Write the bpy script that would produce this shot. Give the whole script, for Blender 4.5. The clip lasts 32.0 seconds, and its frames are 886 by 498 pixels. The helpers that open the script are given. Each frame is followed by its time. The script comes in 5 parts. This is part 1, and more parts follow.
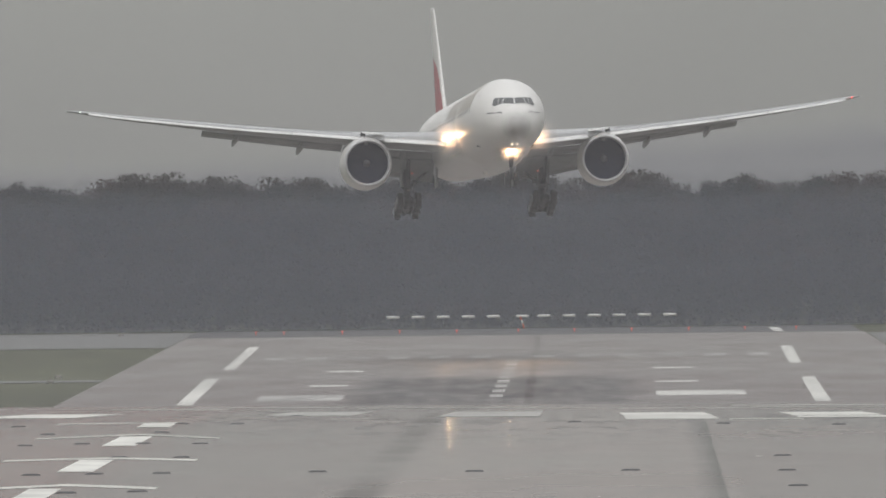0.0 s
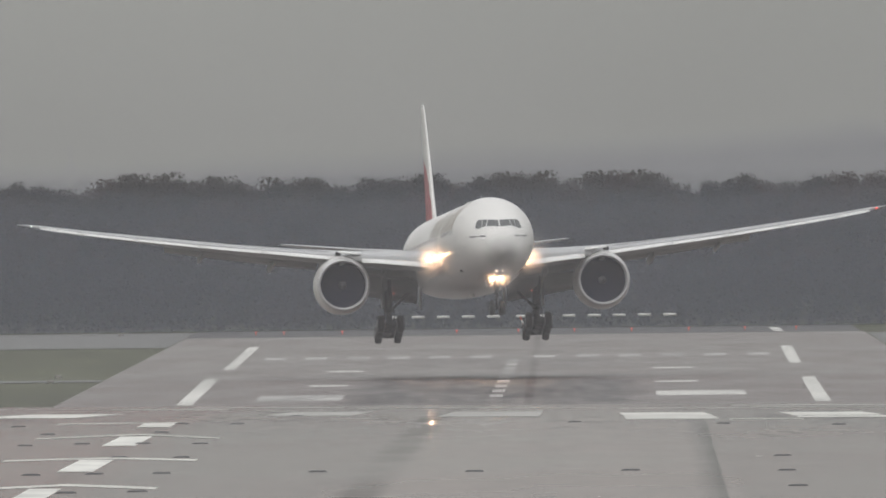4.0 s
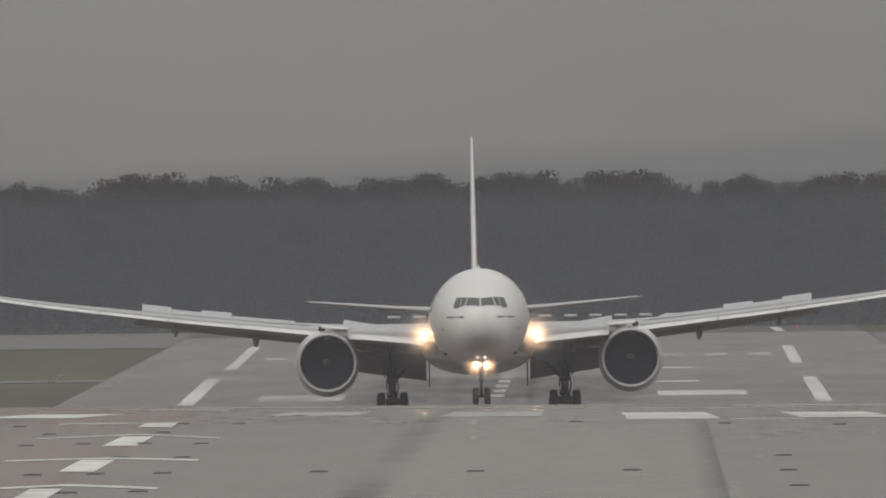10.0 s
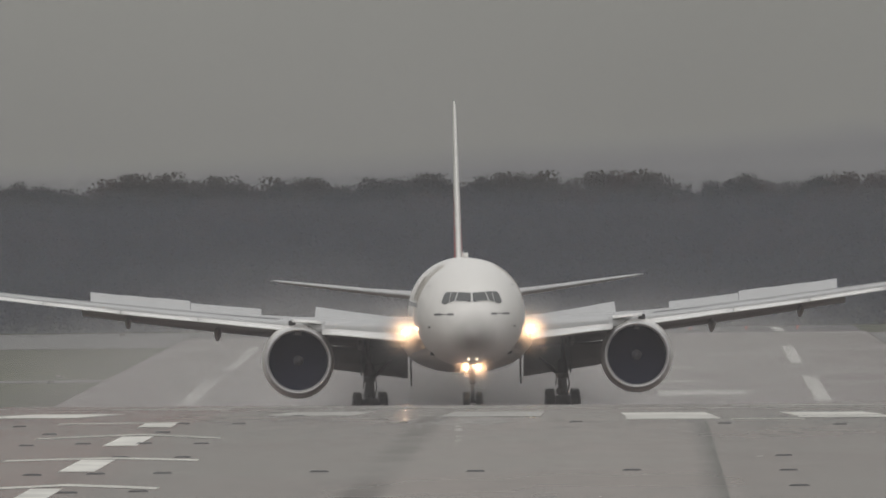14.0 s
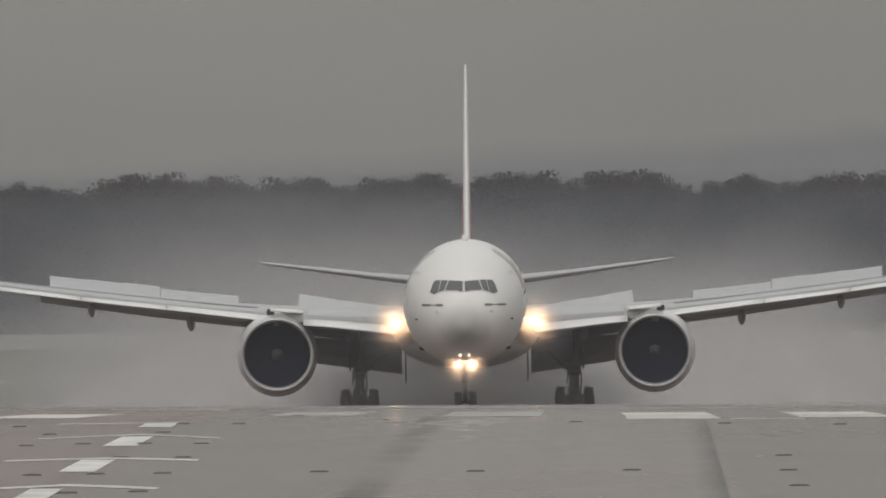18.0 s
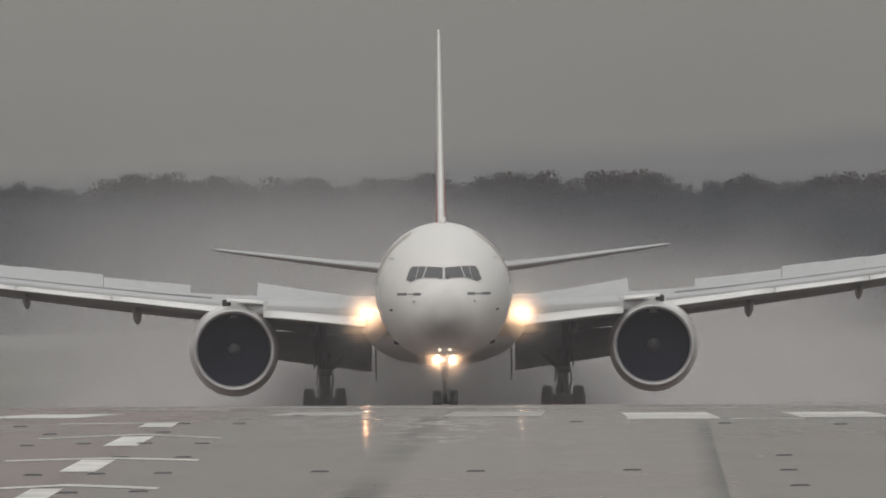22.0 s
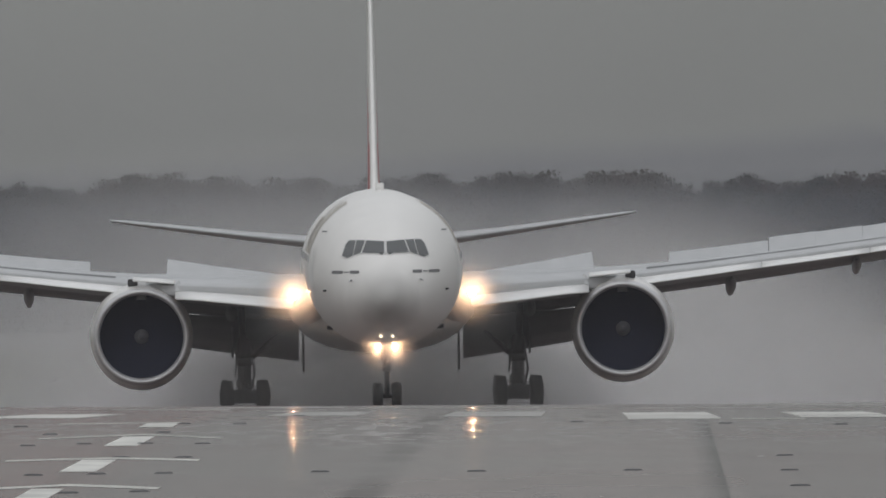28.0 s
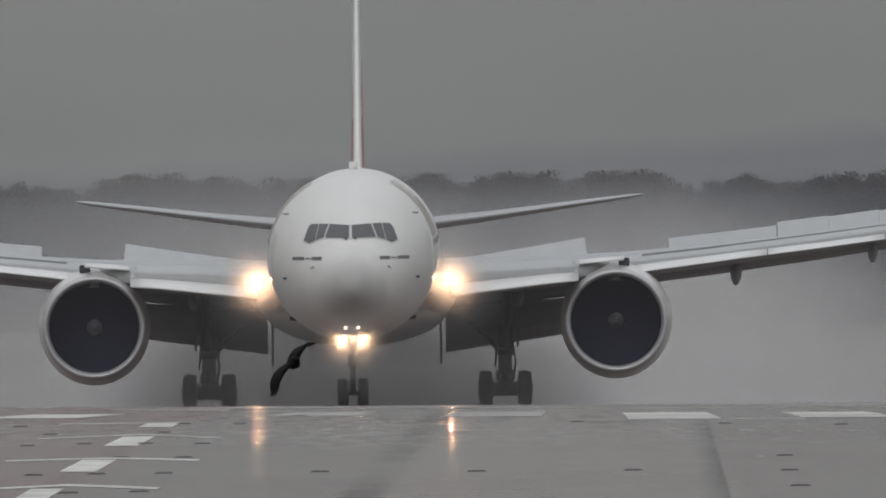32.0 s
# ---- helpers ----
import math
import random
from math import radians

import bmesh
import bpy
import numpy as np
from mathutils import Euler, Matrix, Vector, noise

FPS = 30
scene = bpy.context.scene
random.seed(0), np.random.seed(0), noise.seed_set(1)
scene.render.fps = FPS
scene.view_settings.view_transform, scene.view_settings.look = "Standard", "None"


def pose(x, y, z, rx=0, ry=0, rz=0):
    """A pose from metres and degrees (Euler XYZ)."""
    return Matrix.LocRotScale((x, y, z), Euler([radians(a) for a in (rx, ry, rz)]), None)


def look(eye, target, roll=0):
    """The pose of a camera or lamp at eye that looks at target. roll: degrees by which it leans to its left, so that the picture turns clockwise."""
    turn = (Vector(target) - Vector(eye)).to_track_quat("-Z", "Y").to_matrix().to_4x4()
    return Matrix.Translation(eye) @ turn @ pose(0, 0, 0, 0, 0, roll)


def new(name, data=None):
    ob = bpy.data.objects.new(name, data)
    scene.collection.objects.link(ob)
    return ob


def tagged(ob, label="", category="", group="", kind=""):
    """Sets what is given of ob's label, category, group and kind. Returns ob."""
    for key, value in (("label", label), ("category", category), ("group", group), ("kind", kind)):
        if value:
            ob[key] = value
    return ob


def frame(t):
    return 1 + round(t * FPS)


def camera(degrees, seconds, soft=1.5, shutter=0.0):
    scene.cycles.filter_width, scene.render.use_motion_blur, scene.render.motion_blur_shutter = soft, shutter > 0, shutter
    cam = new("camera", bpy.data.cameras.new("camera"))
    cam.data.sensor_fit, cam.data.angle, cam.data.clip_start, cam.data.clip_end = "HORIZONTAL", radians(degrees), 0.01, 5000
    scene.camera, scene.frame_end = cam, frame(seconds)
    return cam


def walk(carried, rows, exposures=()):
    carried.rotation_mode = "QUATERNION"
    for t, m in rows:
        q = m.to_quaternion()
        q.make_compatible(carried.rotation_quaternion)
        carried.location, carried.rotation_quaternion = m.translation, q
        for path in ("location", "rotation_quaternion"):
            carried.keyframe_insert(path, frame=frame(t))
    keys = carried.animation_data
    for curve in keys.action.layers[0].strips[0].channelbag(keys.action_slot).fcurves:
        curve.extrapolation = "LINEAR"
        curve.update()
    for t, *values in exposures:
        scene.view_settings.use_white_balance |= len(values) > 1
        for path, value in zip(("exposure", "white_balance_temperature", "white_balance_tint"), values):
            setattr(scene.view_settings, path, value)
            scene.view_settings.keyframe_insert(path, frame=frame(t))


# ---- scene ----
# ---- camera ----
H = 17.25                      # height of the lens above the far runway
cam = camera(1.345, 32.0, soft=1.7)
scene.cycles.transparent_max_bounces = 48


def eye_pose(pan):
    """The tripod head: pan in millionths of a turn of the picture, to the left."""
    return pose(0, 0, H, 0, 0, math.degrees(0.003370 + pan)) @ pose(0, 0, 0, 90 - math.degrees(0.002792)) @ pose(0, 0, 0, 0, 0, -0.65)


walk(cam, [(0.0, eye_pose(0)), (7.0, eye_pose(0)), (9.0, eye_pose(3.0e-5)), (20.0, eye_pose(3.7e-5)), (25.0, eye_pose(6.0e-5)), (32.0, eye_pose(6.0e-5))],
     exposures=[(0.0, 0.40, 6330, 10), (7.3, 0.37, 6330, 10), (8.1, 0.0, 6500, 10), (25.5, 0.0, 6500, 10), (27.4, -0.16, 6150, 10), (32.0, -0.18, 6150, 10)])

# ---- overcast daylight ----
world = bpy.data.worlds.new("overcast_sky")
scene.world = world
world.use_nodes = True
wn, wl = world.node_tree.nodes, world.node_tree.links
wn.clear()
w_out, w_bg = wn.new("ShaderNodeOutputWorld"), wn.new("ShaderNodeBackground")
w_sky, w_mix, w_ramp = wn.new("ShaderNodeTexSky"), wn.new("ShaderNodeMix"), wn.new("ShaderNodeValToRGB")
w_co, w_sep, w_tone = wn.new("ShaderNodeTexCoord"), wn.new("ShaderNodeSeparateXYZ"), wn.new("ShaderNodeMix")
w_sky.sky_type, w_sky.sun_disc, w_sky.sun_elevation, w_sky.sun_rotation = "NISHITA", False, radians(42), radians(200)
w_sky.air_density, w_sky.dust_density = 1.5, 6.0
w_mix.data_type, w_mix.blend_type = "RGBA", "MIX"
w_mix.inputs[0].default_value = 0.93
# cloud deck: three times as bright overhead as at the horizon
w_ramp.color_ramp.elements[0].position, w_ramp.color_ramp.elements[0].color = 0.0, (2.34, 2.31, 2.16, 1)
w_ramp.color_ramp.elements.new(0.0042).color = (2.61, 2.60, 2.38, 1)
w_ramp.color_ramp.elements[2].position, w_ramp.color_ramp.elements[2].color = 1.0, (9.6, 9.5, 9.4, 1)
wl.new(w_co.outputs["Generated"], w_sep.inputs[0])
wl.new(w_sep.outputs["Z"], w_ramp.inputs[0])
wl.new(w_sky.outputs[0], w_mix.inputs[6])
wl.new(w_ramp.outputs[0], w_mix.inputs[7])
w_cloud, w_var = wn.new("ShaderNodeTexNoise"), wn.new("ShaderNodeMapRange")
w_cloud.inputs["Scale"].default_value, w_cloud.inputs["Detail"].default_value = 55.0, 4
wl.new(w_co.outputs["Generated"], w_cloud.inputs[0])
for k, v in zip((1, 2, 3, 4), (0.3, 0.7, 0.955, 1.045)):
    w_var.inputs[k].default_value = v
wl.new(w_cloud.outputs[0], w_var.inputs[0])
w_tone.data_type, w_tone.blend_type = "RGBA", "MULTIPLY"
w_tone.inputs[0].default_value = 1.0
wl.new(w_mix.outputs[2], w_tone.inputs[6])
wl.new(w_var.outputs[0], w_tone.inputs[7])
wl.new(w_tone.outputs[2], w_bg.inputs[0])
w_bg.inputs[1].default_value = 0.1
wl.new(w_bg.outputs[0], w_out.inputs[0])

sun = new("sun", bpy.data.lights.new("sun", "SUN"))
sun.data.energy, sun.data.angle, sun.data.color = 0.5, radians(25), (1.0, 0.97, 0.93)
sun.matrix_world = look((0, 0, 400), (60, 330, 0))


# ---- materials ----
def mat(name, color, rough=0.5, metal=0.0, vary=0.15, scale=2.0, bump=0.0, stretch=(1, 1, 1), coat=0.0, emit=0.0, spec=0.5):
    """A surface with its colour varied at two scales, and fine relief."""
    m = bpy.data.materials.new(name)
    m.use_nodes = True
    n, l = m.node_tree.nodes, m.node_tree.links
    b = n["Principled BSDF"]
    co, mp = n.new("ShaderNodeTexCoord"), n.new("ShaderNodeMapping")
    mp.inputs["Scale"].default_value = stretch
    l.new(co.outputs["Object"], mp.inputs[0])
    big, fine, add, ramp = n.new("ShaderNodeTexNoise"), n.new("ShaderNodeTexNoise"), n.new("ShaderNodeMath"), n.new("ShaderNodeMapRange")
    big.inputs["Scale"].default_value, big.inputs["Detail"].default_value = scale * 0.22, 4
    fine.inputs["Scale"].default_value, fine.inputs["Detail"].default_value = scale * 2.7, 3
    l.new(mp.outputs[0], big.inputs[0]), l.new(mp.outputs[0], fine.inputs[0])
    add.operation = "ADD"
    l.new(big.outputs[0], add.inputs[0]), l.new(fine.outputs[0], add.inputs[1])
    l.new(add.outputs[0], ramp.inputs[0])
    for k, v in zip((1, 2, 3, 4), (0.7, 1.3, 1 - vary, 1 + vary)):
        ramp.inputs[k].default_value = v
    mul = n.new("ShaderNodeMix")
    mul.data_type, mul.blend_type = "RGBA", "MULTIPLY"
    mul.inputs[0].default_value, mul.inputs[6].default_value = 1.0, (*color, 1)
    l.new(ramp.outputs[0], mul.inputs[7])
    l.new(mul.outputs[2], b.inputs["Base Color"])
    b.inputs["Roughness"].default_value, b.inputs["Metallic"].default_value = rough, metal
    b.inputs["Coat Weight"].default_value, b.inputs["Coat Roughness"].default_value = coat, 0.15
    b.inputs["Specular IOR Level"].default_value = spec
    if bump:
        bp = n.new("ShaderNodeBump")
        bp.inputs["Strength"].default_value, bp.inputs["Distance"].default_value = bump, 0.02
        l.new(fine.outputs[0], bp.inputs["Height"])
        l.new(bp.outputs[0], b.inputs["Normal"])
    if emit:
        b.inputs["Emission Color"].default_value, b.inputs["Emission Strength"].default_value = (*color, 1), emit
    return m


def maths(n, l, op, a, b=None, c=None):
    k = n.new("ShaderNodeMath")
    k.operation = op
    for i, v in enumerate((a, b, c)):
        if v is None:
            continue
        if isinstance(v, (int, float)):
            k.inputs[i].default_value = v
        else:
            l.new(v, k.inputs[i])
    return k.outputs[0]


def band(n, l, v, lo, hi, soft):
    """1 between lo and hi, with soft sides."""
    up, down = n.new("ShaderNodeMapRange"), n.new("ShaderNodeMapRange")
    for k, (a, b) in ((up, (lo - soft, lo + soft)), (down, (hi + soft, hi - soft))):
        k.inputs[1].default_value, k.inputs[2].default_value = a, b
        l.new(v, k.inputs[0])
    return maths(n, l, "MULTIPLY", up.outputs[0], down.outputs[0])


def wet_asphalt():
    """Wet runway: worn wheel lanes, rubber in the touchdown zone, a darker relaid stretch, a film of water."""
    m = bpy.data.materials.new("wet_asphalt")
    m.use_nodes = True
    n, l = m.node_tree.nodes, m.node_tree.links
    b = n["Principled BSDF"]
    co, sep = n.new("ShaderNodeTexCoord"), n.new("ShaderNodeSeparateXYZ")
    l.new(co.outputs["Object"], sep.inputs[0])
    x, y = sep.outputs[0], sep.outputs[1]

    def cloud(sx, sy, detail=5):
        mp, t = n.new("ShaderNodeMapping"), n.new("ShaderNodeTexNoise")
        mp.inputs["Scale"].default_value = (sx, sy, 1)
        t.inputs["Scale"].default_value, t.inputs["Detail"].default_value = 1.0, detail
        l.new(co.outputs["Object"], mp.inputs[0]), l.new(mp.outputs[0], t.inputs[0])
        return t.outputs[0]

    patches, grain, lanes = cloud(0.16, 0.012), cloud(2.5, 0.10), cloud(0.9, 0.0015, 3)
    wob = maths(n, l, "MULTIPLY", maths(n, l, "SUBTRACT", cloud(0.3, 0.03), 0.5), 5.0)
    xw = maths(n, l, "ADD", x, wob)
    yw = maths(n, l, "ADD", y, maths(n, l, "MULTIPLY", wob, 12.0))
    rubber = maths(n, l, "MULTIPLY", band(n, l, xw, -15.0, 4.2, 1.2), band(n, l, yw, 2490, 2780, 30))
    rubber = maths(n, l, "MULTIPLY", rubber, maths(n, l, "MULTIPLY_ADD", cloud(0.8, 0.02), 1.6, -0.1))
    older = maths(n, l, "MULTIPLY", maths(n, l, "MULTIPLY", band(n, l, xw, -14.0, 3.0, 2.0), band(n, l, yw, 2900, 3030, 40)), 0.35)
    rubber = maths(n, l, "MAXIMUM", rubber, maths(n, l, "MULTIPLY", older, cloud(0.6, 0.015)))
    relaid = band(n, l, y, 1400, 2782, 5)
    pale = band(n, l, y, 2782, 3400, 5)
    lane = maths(n, l, "MULTIPLY", band(n, l, x, -2.65, 2.3, 0.12), band(n, l, y, 0, 1300, 20))
    near = band(n, l, y, 0, 765, 12)
    xr = maths(n, l, "MULTIPLY_ADD", y, -0.00235, x)              # a joint with one sharp side
    xl = maths(n, l, "MULTIPLY_ADD", y, 0.00365, x)               # a dark strip along the dashed line
    fade = n.new("ShaderNodeMapRange")
    for i, v in zip((1, 2, 3, 4), (0.45, 0.90, 0.0, 1.5)):
        fade.inputs[i].default_value = v
    l.new(xr, fade.inputs[0])
    joint = maths(n, l, "MULTIPLY", maths(n, l, "MULTIPLY", fade.outputs[0], band(n, l, xr, -9, 0.90, 0.02)), near)
    strip = maths(n, l, "MULTIPLY", maths(n, l, "MULTIPLY", band(n, l, xl, -5.62, -5.25, 0.12), band(n, l, y, 0, 1150, 15)), 0.5)
    seam = maths(n, l, "ADD", band(n, l, x, -3.2, -2.62, 0.12), strip)
    seam = maths(n, l, "MULTIPLY", seam, maths(n, l, "MULTIPLY_ADD", cloud(0.3, 0.045), 2.6, -0.75))
    brown = maths(n, l, "MULTIPLY", band(n, l, xl, -60, -5.0, 0.5), band(n, l, y, 0, 1300, 20))

    def mixed(fac, a, c):
        k = n.new("ShaderNodeMix")
        k.data_type = "RGBA"
        k.clamp_factor = True
        l.new(fac, k.inputs[0])
        for i, v in ((6, a), (7, c)):
            if isinstance(v, tuple):
                k.inputs[i].default_value = (*v, 1)
            else:
                l.new(v, k.inputs[i])
        return k.outputs[2]

    col = mixed(patches, (0.081, 0.059, 0.051), (0.136, 0.096, 0.083))
    col = mixed(maths(n, l, "MULTIPLY", relaid, 0.6), col, (0.086, 0.055, 0.047))
    col = mixed(maths(n, l, "MULTIPLY", pale, 0.75), col, (0.122, 0.098, 0.086))
    col = mixed(maths(n, l, "MULTIPLY", lane, 0.7), col, (0.176, 0.136, 0.120))
    col = mixed(maths(n, l, "MULTIPLY", brown, 0.9), col, (0.128, 0.051, 0.043))
    col = mixed(rubber, col, (0.014, 0.011, 0.012))
    col = mixed(maths(n, l, "MULTIPLY", seam, 1.0), col, (0.036, 0.020, 0.016))
    col = mixed(maths(n, l, "MULTIPLY", joint, 0.62), col, (0.016, 0.008, 0.007))
    k = n.new("ShaderNodeMix")
    k.data_type, k.blend_type = "RGBA", "MULTIPLY"
    k.inputs[0].default_value = 0.6
    l.new(col, k.inputs[6])
    g = n.new("ShaderNodeMapRange")
    for i, v in zip((1, 2, 3, 4), (0.35, 0.65, 0.75, 1.25)):
        g.inputs[i].default_value = v
    l.new(maths(n, l, "MULTIPLY_ADD", grain, 0.6, maths(n, l, "MULTIPLY", lanes, 0.4)), g.inputs[0])
    l.new(g.outputs[0], k.inputs[7])
    l.new(k.outputs[2], b.inputs["Base Color"])
    r = n.new("ShaderNodeMapRange")
    for i, v in zip((1, 2, 3, 4), (0.35, 0.65, 0.17, 0.28)):
        r.inputs[i].default_value = v
    l.new(patches, r.inputs[0])
    rr = maths(n, l, "MULTIPLY_ADD", rubber, 0.2, r.outputs[0])
    rr = maths(n, l, "MULTIPLY_ADD", band(n, l, y, 1400, 3600, 40), 0.12, rr)
    l.new(rr, b.inputs["Roughness"])
    drained = maths(n, l, "ADD", maths(n, l, "MULTIPLY", joint, 0.62), maths(n, l, "MULTIPLY", seam, 1.0))      # open, worn surfacing holds less water
    drained = maths(n, l, "ADD", drained, maths(n, l, "ADD", maths(n, l, "MULTIPLY", rubber, 0.20), maths(n, l, "MULTIPLY", maths(n, l, "MULTIPLY", brown, cloud(0.45, 0.03)), 0.55)))
    l.new(maths(n, l, "MULTIPLY", maths(n, l, "MAXIMUM", maths(n, l, "SUBTRACT", 1.0, drained), 0.2), 0.74), b.inputs["Specular IOR Level"])
    film = n.new("ShaderNodeMapRange")           # standing water in the hollows
    for i, v in zip((1, 2, 3, 4), (0.51, 0.56, 0.0, 0.42)):
        film.inputs[i].default_value = v
    l.new(cloud(2.0, 0.075, 1), film.inputs[0])
    l.new(maths(n, l, "MULTIPLY", film.outputs[0], band(n, l, y, 675, 1500, 40)), b.inputs["Coat Weight"])
    b.inputs["Coat Roughness"].default_value = 0.038
    bp = n.new("ShaderNodeBump")
    bp.inputs["Strength"].default_value, bp.inputs["Distance"].default_value = 0.045, 0.01
    l.new(cloud(14, 3, 2), bp.inputs["Height"])
    l.new(bp.outputs[0], b.inputs["Normal"])
    return m


def soot_shade_paint():
    """White aircraft paint with soot and underside shade painted as one dark smudge round the tip of the nose."""
    m = mat("white_paint_soot_and_shade", (0.83, 0.82, 0.80), 0.55, vary=0.06, scale=0.6, coat=0.05)
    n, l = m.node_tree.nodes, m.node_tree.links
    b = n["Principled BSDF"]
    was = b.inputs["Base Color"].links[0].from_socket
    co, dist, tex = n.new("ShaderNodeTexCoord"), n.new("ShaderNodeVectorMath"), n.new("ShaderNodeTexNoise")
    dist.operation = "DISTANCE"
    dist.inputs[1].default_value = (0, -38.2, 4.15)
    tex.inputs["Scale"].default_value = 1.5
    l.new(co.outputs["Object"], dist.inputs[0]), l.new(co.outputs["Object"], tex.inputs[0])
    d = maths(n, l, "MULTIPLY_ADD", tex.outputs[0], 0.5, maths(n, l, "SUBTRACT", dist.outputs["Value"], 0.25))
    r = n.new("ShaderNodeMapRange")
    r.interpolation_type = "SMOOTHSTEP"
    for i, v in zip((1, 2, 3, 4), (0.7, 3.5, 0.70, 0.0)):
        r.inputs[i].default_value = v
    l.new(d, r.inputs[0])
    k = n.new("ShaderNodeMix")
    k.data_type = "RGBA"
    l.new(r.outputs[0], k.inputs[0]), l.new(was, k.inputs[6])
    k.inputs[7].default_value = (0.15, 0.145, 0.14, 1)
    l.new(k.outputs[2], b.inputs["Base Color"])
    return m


def spray_mat(name, alpha, tint=(0.63, 0.63, 0.63), lump=1.6, inner=0.15, ragged=0.55):
    """Fine water drops in the air, and films standing in for haze and lamp halos: thin, whitish, thinning out from the
    middle.
    """
    m = bpy.data.materials.new(name)
    m.use_nodes = True
    n, l = m.node_tree.nodes, m.node_tree.links
    n.clear()
    out, mix, clear = n.new("ShaderNodeOutputMaterial"), n.new("ShaderNodeMixShader"), n.new("ShaderNodeBsdfTransparent")
    dif, tra, both = n.new("ShaderNodeBsdfDiffuse"), n.new("ShaderNodeBsdfTranslucent"), n.new("ShaderNodeMixShader")
    dif.inputs[0].default_value = tra.inputs[0].default_value = (*tint, 1)
    both.inputs[0].default_value = 0.45
    l.new(dif.outputs[0], both.inputs[1]), l.new(tra.outputs[0], both.inputs[2])
    co, sep, tex, mp = n.new("ShaderNodeTexCoord"), n.new("ShaderNodeSeparateXYZ"), n.new("ShaderNodeTexNoise"), n.new("ShaderNodeMapping")
    l.new(co.outputs["Object"], sep.inputs[0])
    mp.inputs["Scale"].default_value = (lump, 0.3, lump)
    tex.inputs["Scale"].default_value, tex.inputs["Detail"].default_value = 1.0, 5
    info = n.new("ShaderNodeObjectInfo")
    l.new(co.outputs["Object"], mp.inputs[0]), l.new(mp.outputs[0], tex.inputs[0])
    l.new(maths(n, l, "MULTIPLY", info.outputs["Random"], 40.0), mp.inputs["Location"])
    r2 = maths(n, l, "ADD", maths(n, l, "POWER", maths(n, l, "ABSOLUTE", sep.outputs[0]), 2.0), maths(n, l, "POWER", maths(n, l, "ABSOLUTE", sep.outputs[2]), 2.0))
    r = maths(n, l, "SQRT", r2)
    r = maths(n, l, "ADD", r, maths(n, l, "MULTIPLY", maths(n, l, "SUBTRACT", tex.outputs[0], 0.5), ragged))
    fall = n.new("ShaderNodeMapRange")
    fall.interpolation_type = "SMOOTHSTEP"
    for i, v in zip((1, 2, 3, 4), (inner, 0.92, 1.0, 0.0)):
        fall.inputs[i].default_value = v
    l.new(r, fall.inputs[0])
    edge = n.new("ShaderNodeMapRange")
    for i, v in zip((1, 2, 3, 4), (0.85, 1.0, 1.0, 0.0)):
        edge.inputs[i].default_value = v
    l.new(maths(n, l, "SQRT", r2), edge.inputs[0])
    l.new(maths(n, l, "MULTIPLY", maths(n, l, "MULTIPLY", fall.outputs[0], edge.outputs[0]), alpha), mix.inputs[0])
    l.new(clear.outputs[0], mix.inputs[1]), l.new(both.outputs[0], mix.inputs[2])
    l.new(mix.outputs[0], out.inputs[0])
    return m


def glow(name, color, strength):
    m = bpy.data.materials.new(name)
    m.use_nodes = True
    n, l = m.node_tree.nodes, m.node_tree.links
    n.clear()
    out, e = n.new("ShaderNodeOutputMaterial"), n.new("ShaderNodeEmission")
    e.inputs[0].default_value, e.inputs[1].default_value = (*color, 1), strength
    l.new(e.outputs[0], out.inputs[0])
    return m


def leaves(name, color):
    """Thin leaves: half of the light is thrown back, half passes through."""
    m = mat(name, color, 0.75, vary=0.3, scale=0.6, spec=0.2)
    n, l = m.node_tree.nodes, m.node_tree.links
    tra, both = n.new("ShaderNodeBsdfTranslucent"), n.new("ShaderNodeMixShader")
    l.new(n["Principled BSDF"].inputs["Base Color"].links[0].from_socket, tra.inputs[0])
    both.inputs[0].default_value = 0.5
    l.new(n["Principled BSDF"].outputs[0], both.inputs[1]), l.new(tra.outputs[0], both.inputs[2])
    l.new(both.outputs[0], n["Material Output"].inputs[0])
    return m


ASPHALT = wet_asphalt()
PAINT = mat("wet_road_paint", (0.62, 0.61, 0.57), 0.42, vary=0.35, scale=0.5, stretch=(1.2, 0.12, 1))
WORN = mat("worn_road_paint", (0.36, 0.35, 0.33), 0.45, vary=0.45, scale=0.6, stretch=(1.5, 0.12, 1))
LINE = mat("thin_road_paint", (0.56, 0.55, 0.51), 0.42, vary=0.4, scale=0.8, stretch=(1.2, 0.3, 1))
GRASS = mat("grass", (0.078, 0.084, 0.048), 0.7, vary=0.4, scale=0.06, stretch=(1, 0.25, 1), spec=0.2)
TAXI = mat("taxiway_concrete", (0.095, 0.095, 0.092), 0.45, vary=0.2, scale=0.2, stretch=(1, 0.1, 1))
WHITE = mat("white_aircraft_paint", (0.83, 0.82, 0.80), 0.30, vary=0.05, scale=0.6, coat=0.3)
STOPWAY = mat("stopway_asphalt", (0.052, 0.052, 0.056), 0.5, vary=0.15, scale=0.2, stretch=(1, 0.1, 1), spec=0.3)
SOOT_SHADE = soot_shade_paint()
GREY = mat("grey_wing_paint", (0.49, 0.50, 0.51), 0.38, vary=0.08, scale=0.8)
SLAT = mat("bare_metal_edge", (0.85, 0.85, 0.84), 0.32, 0.15, vary=0.06, scale=1.2)
JOINT = mat("dark_wing_joint", (0.16, 0.165, 0.17), 0.5, vary=0.1, scale=2)
UNDER = mat("shaded_grey_under_wing", (0.30, 0.305, 0.31), 0.45, vary=0.12, scale=0.8)
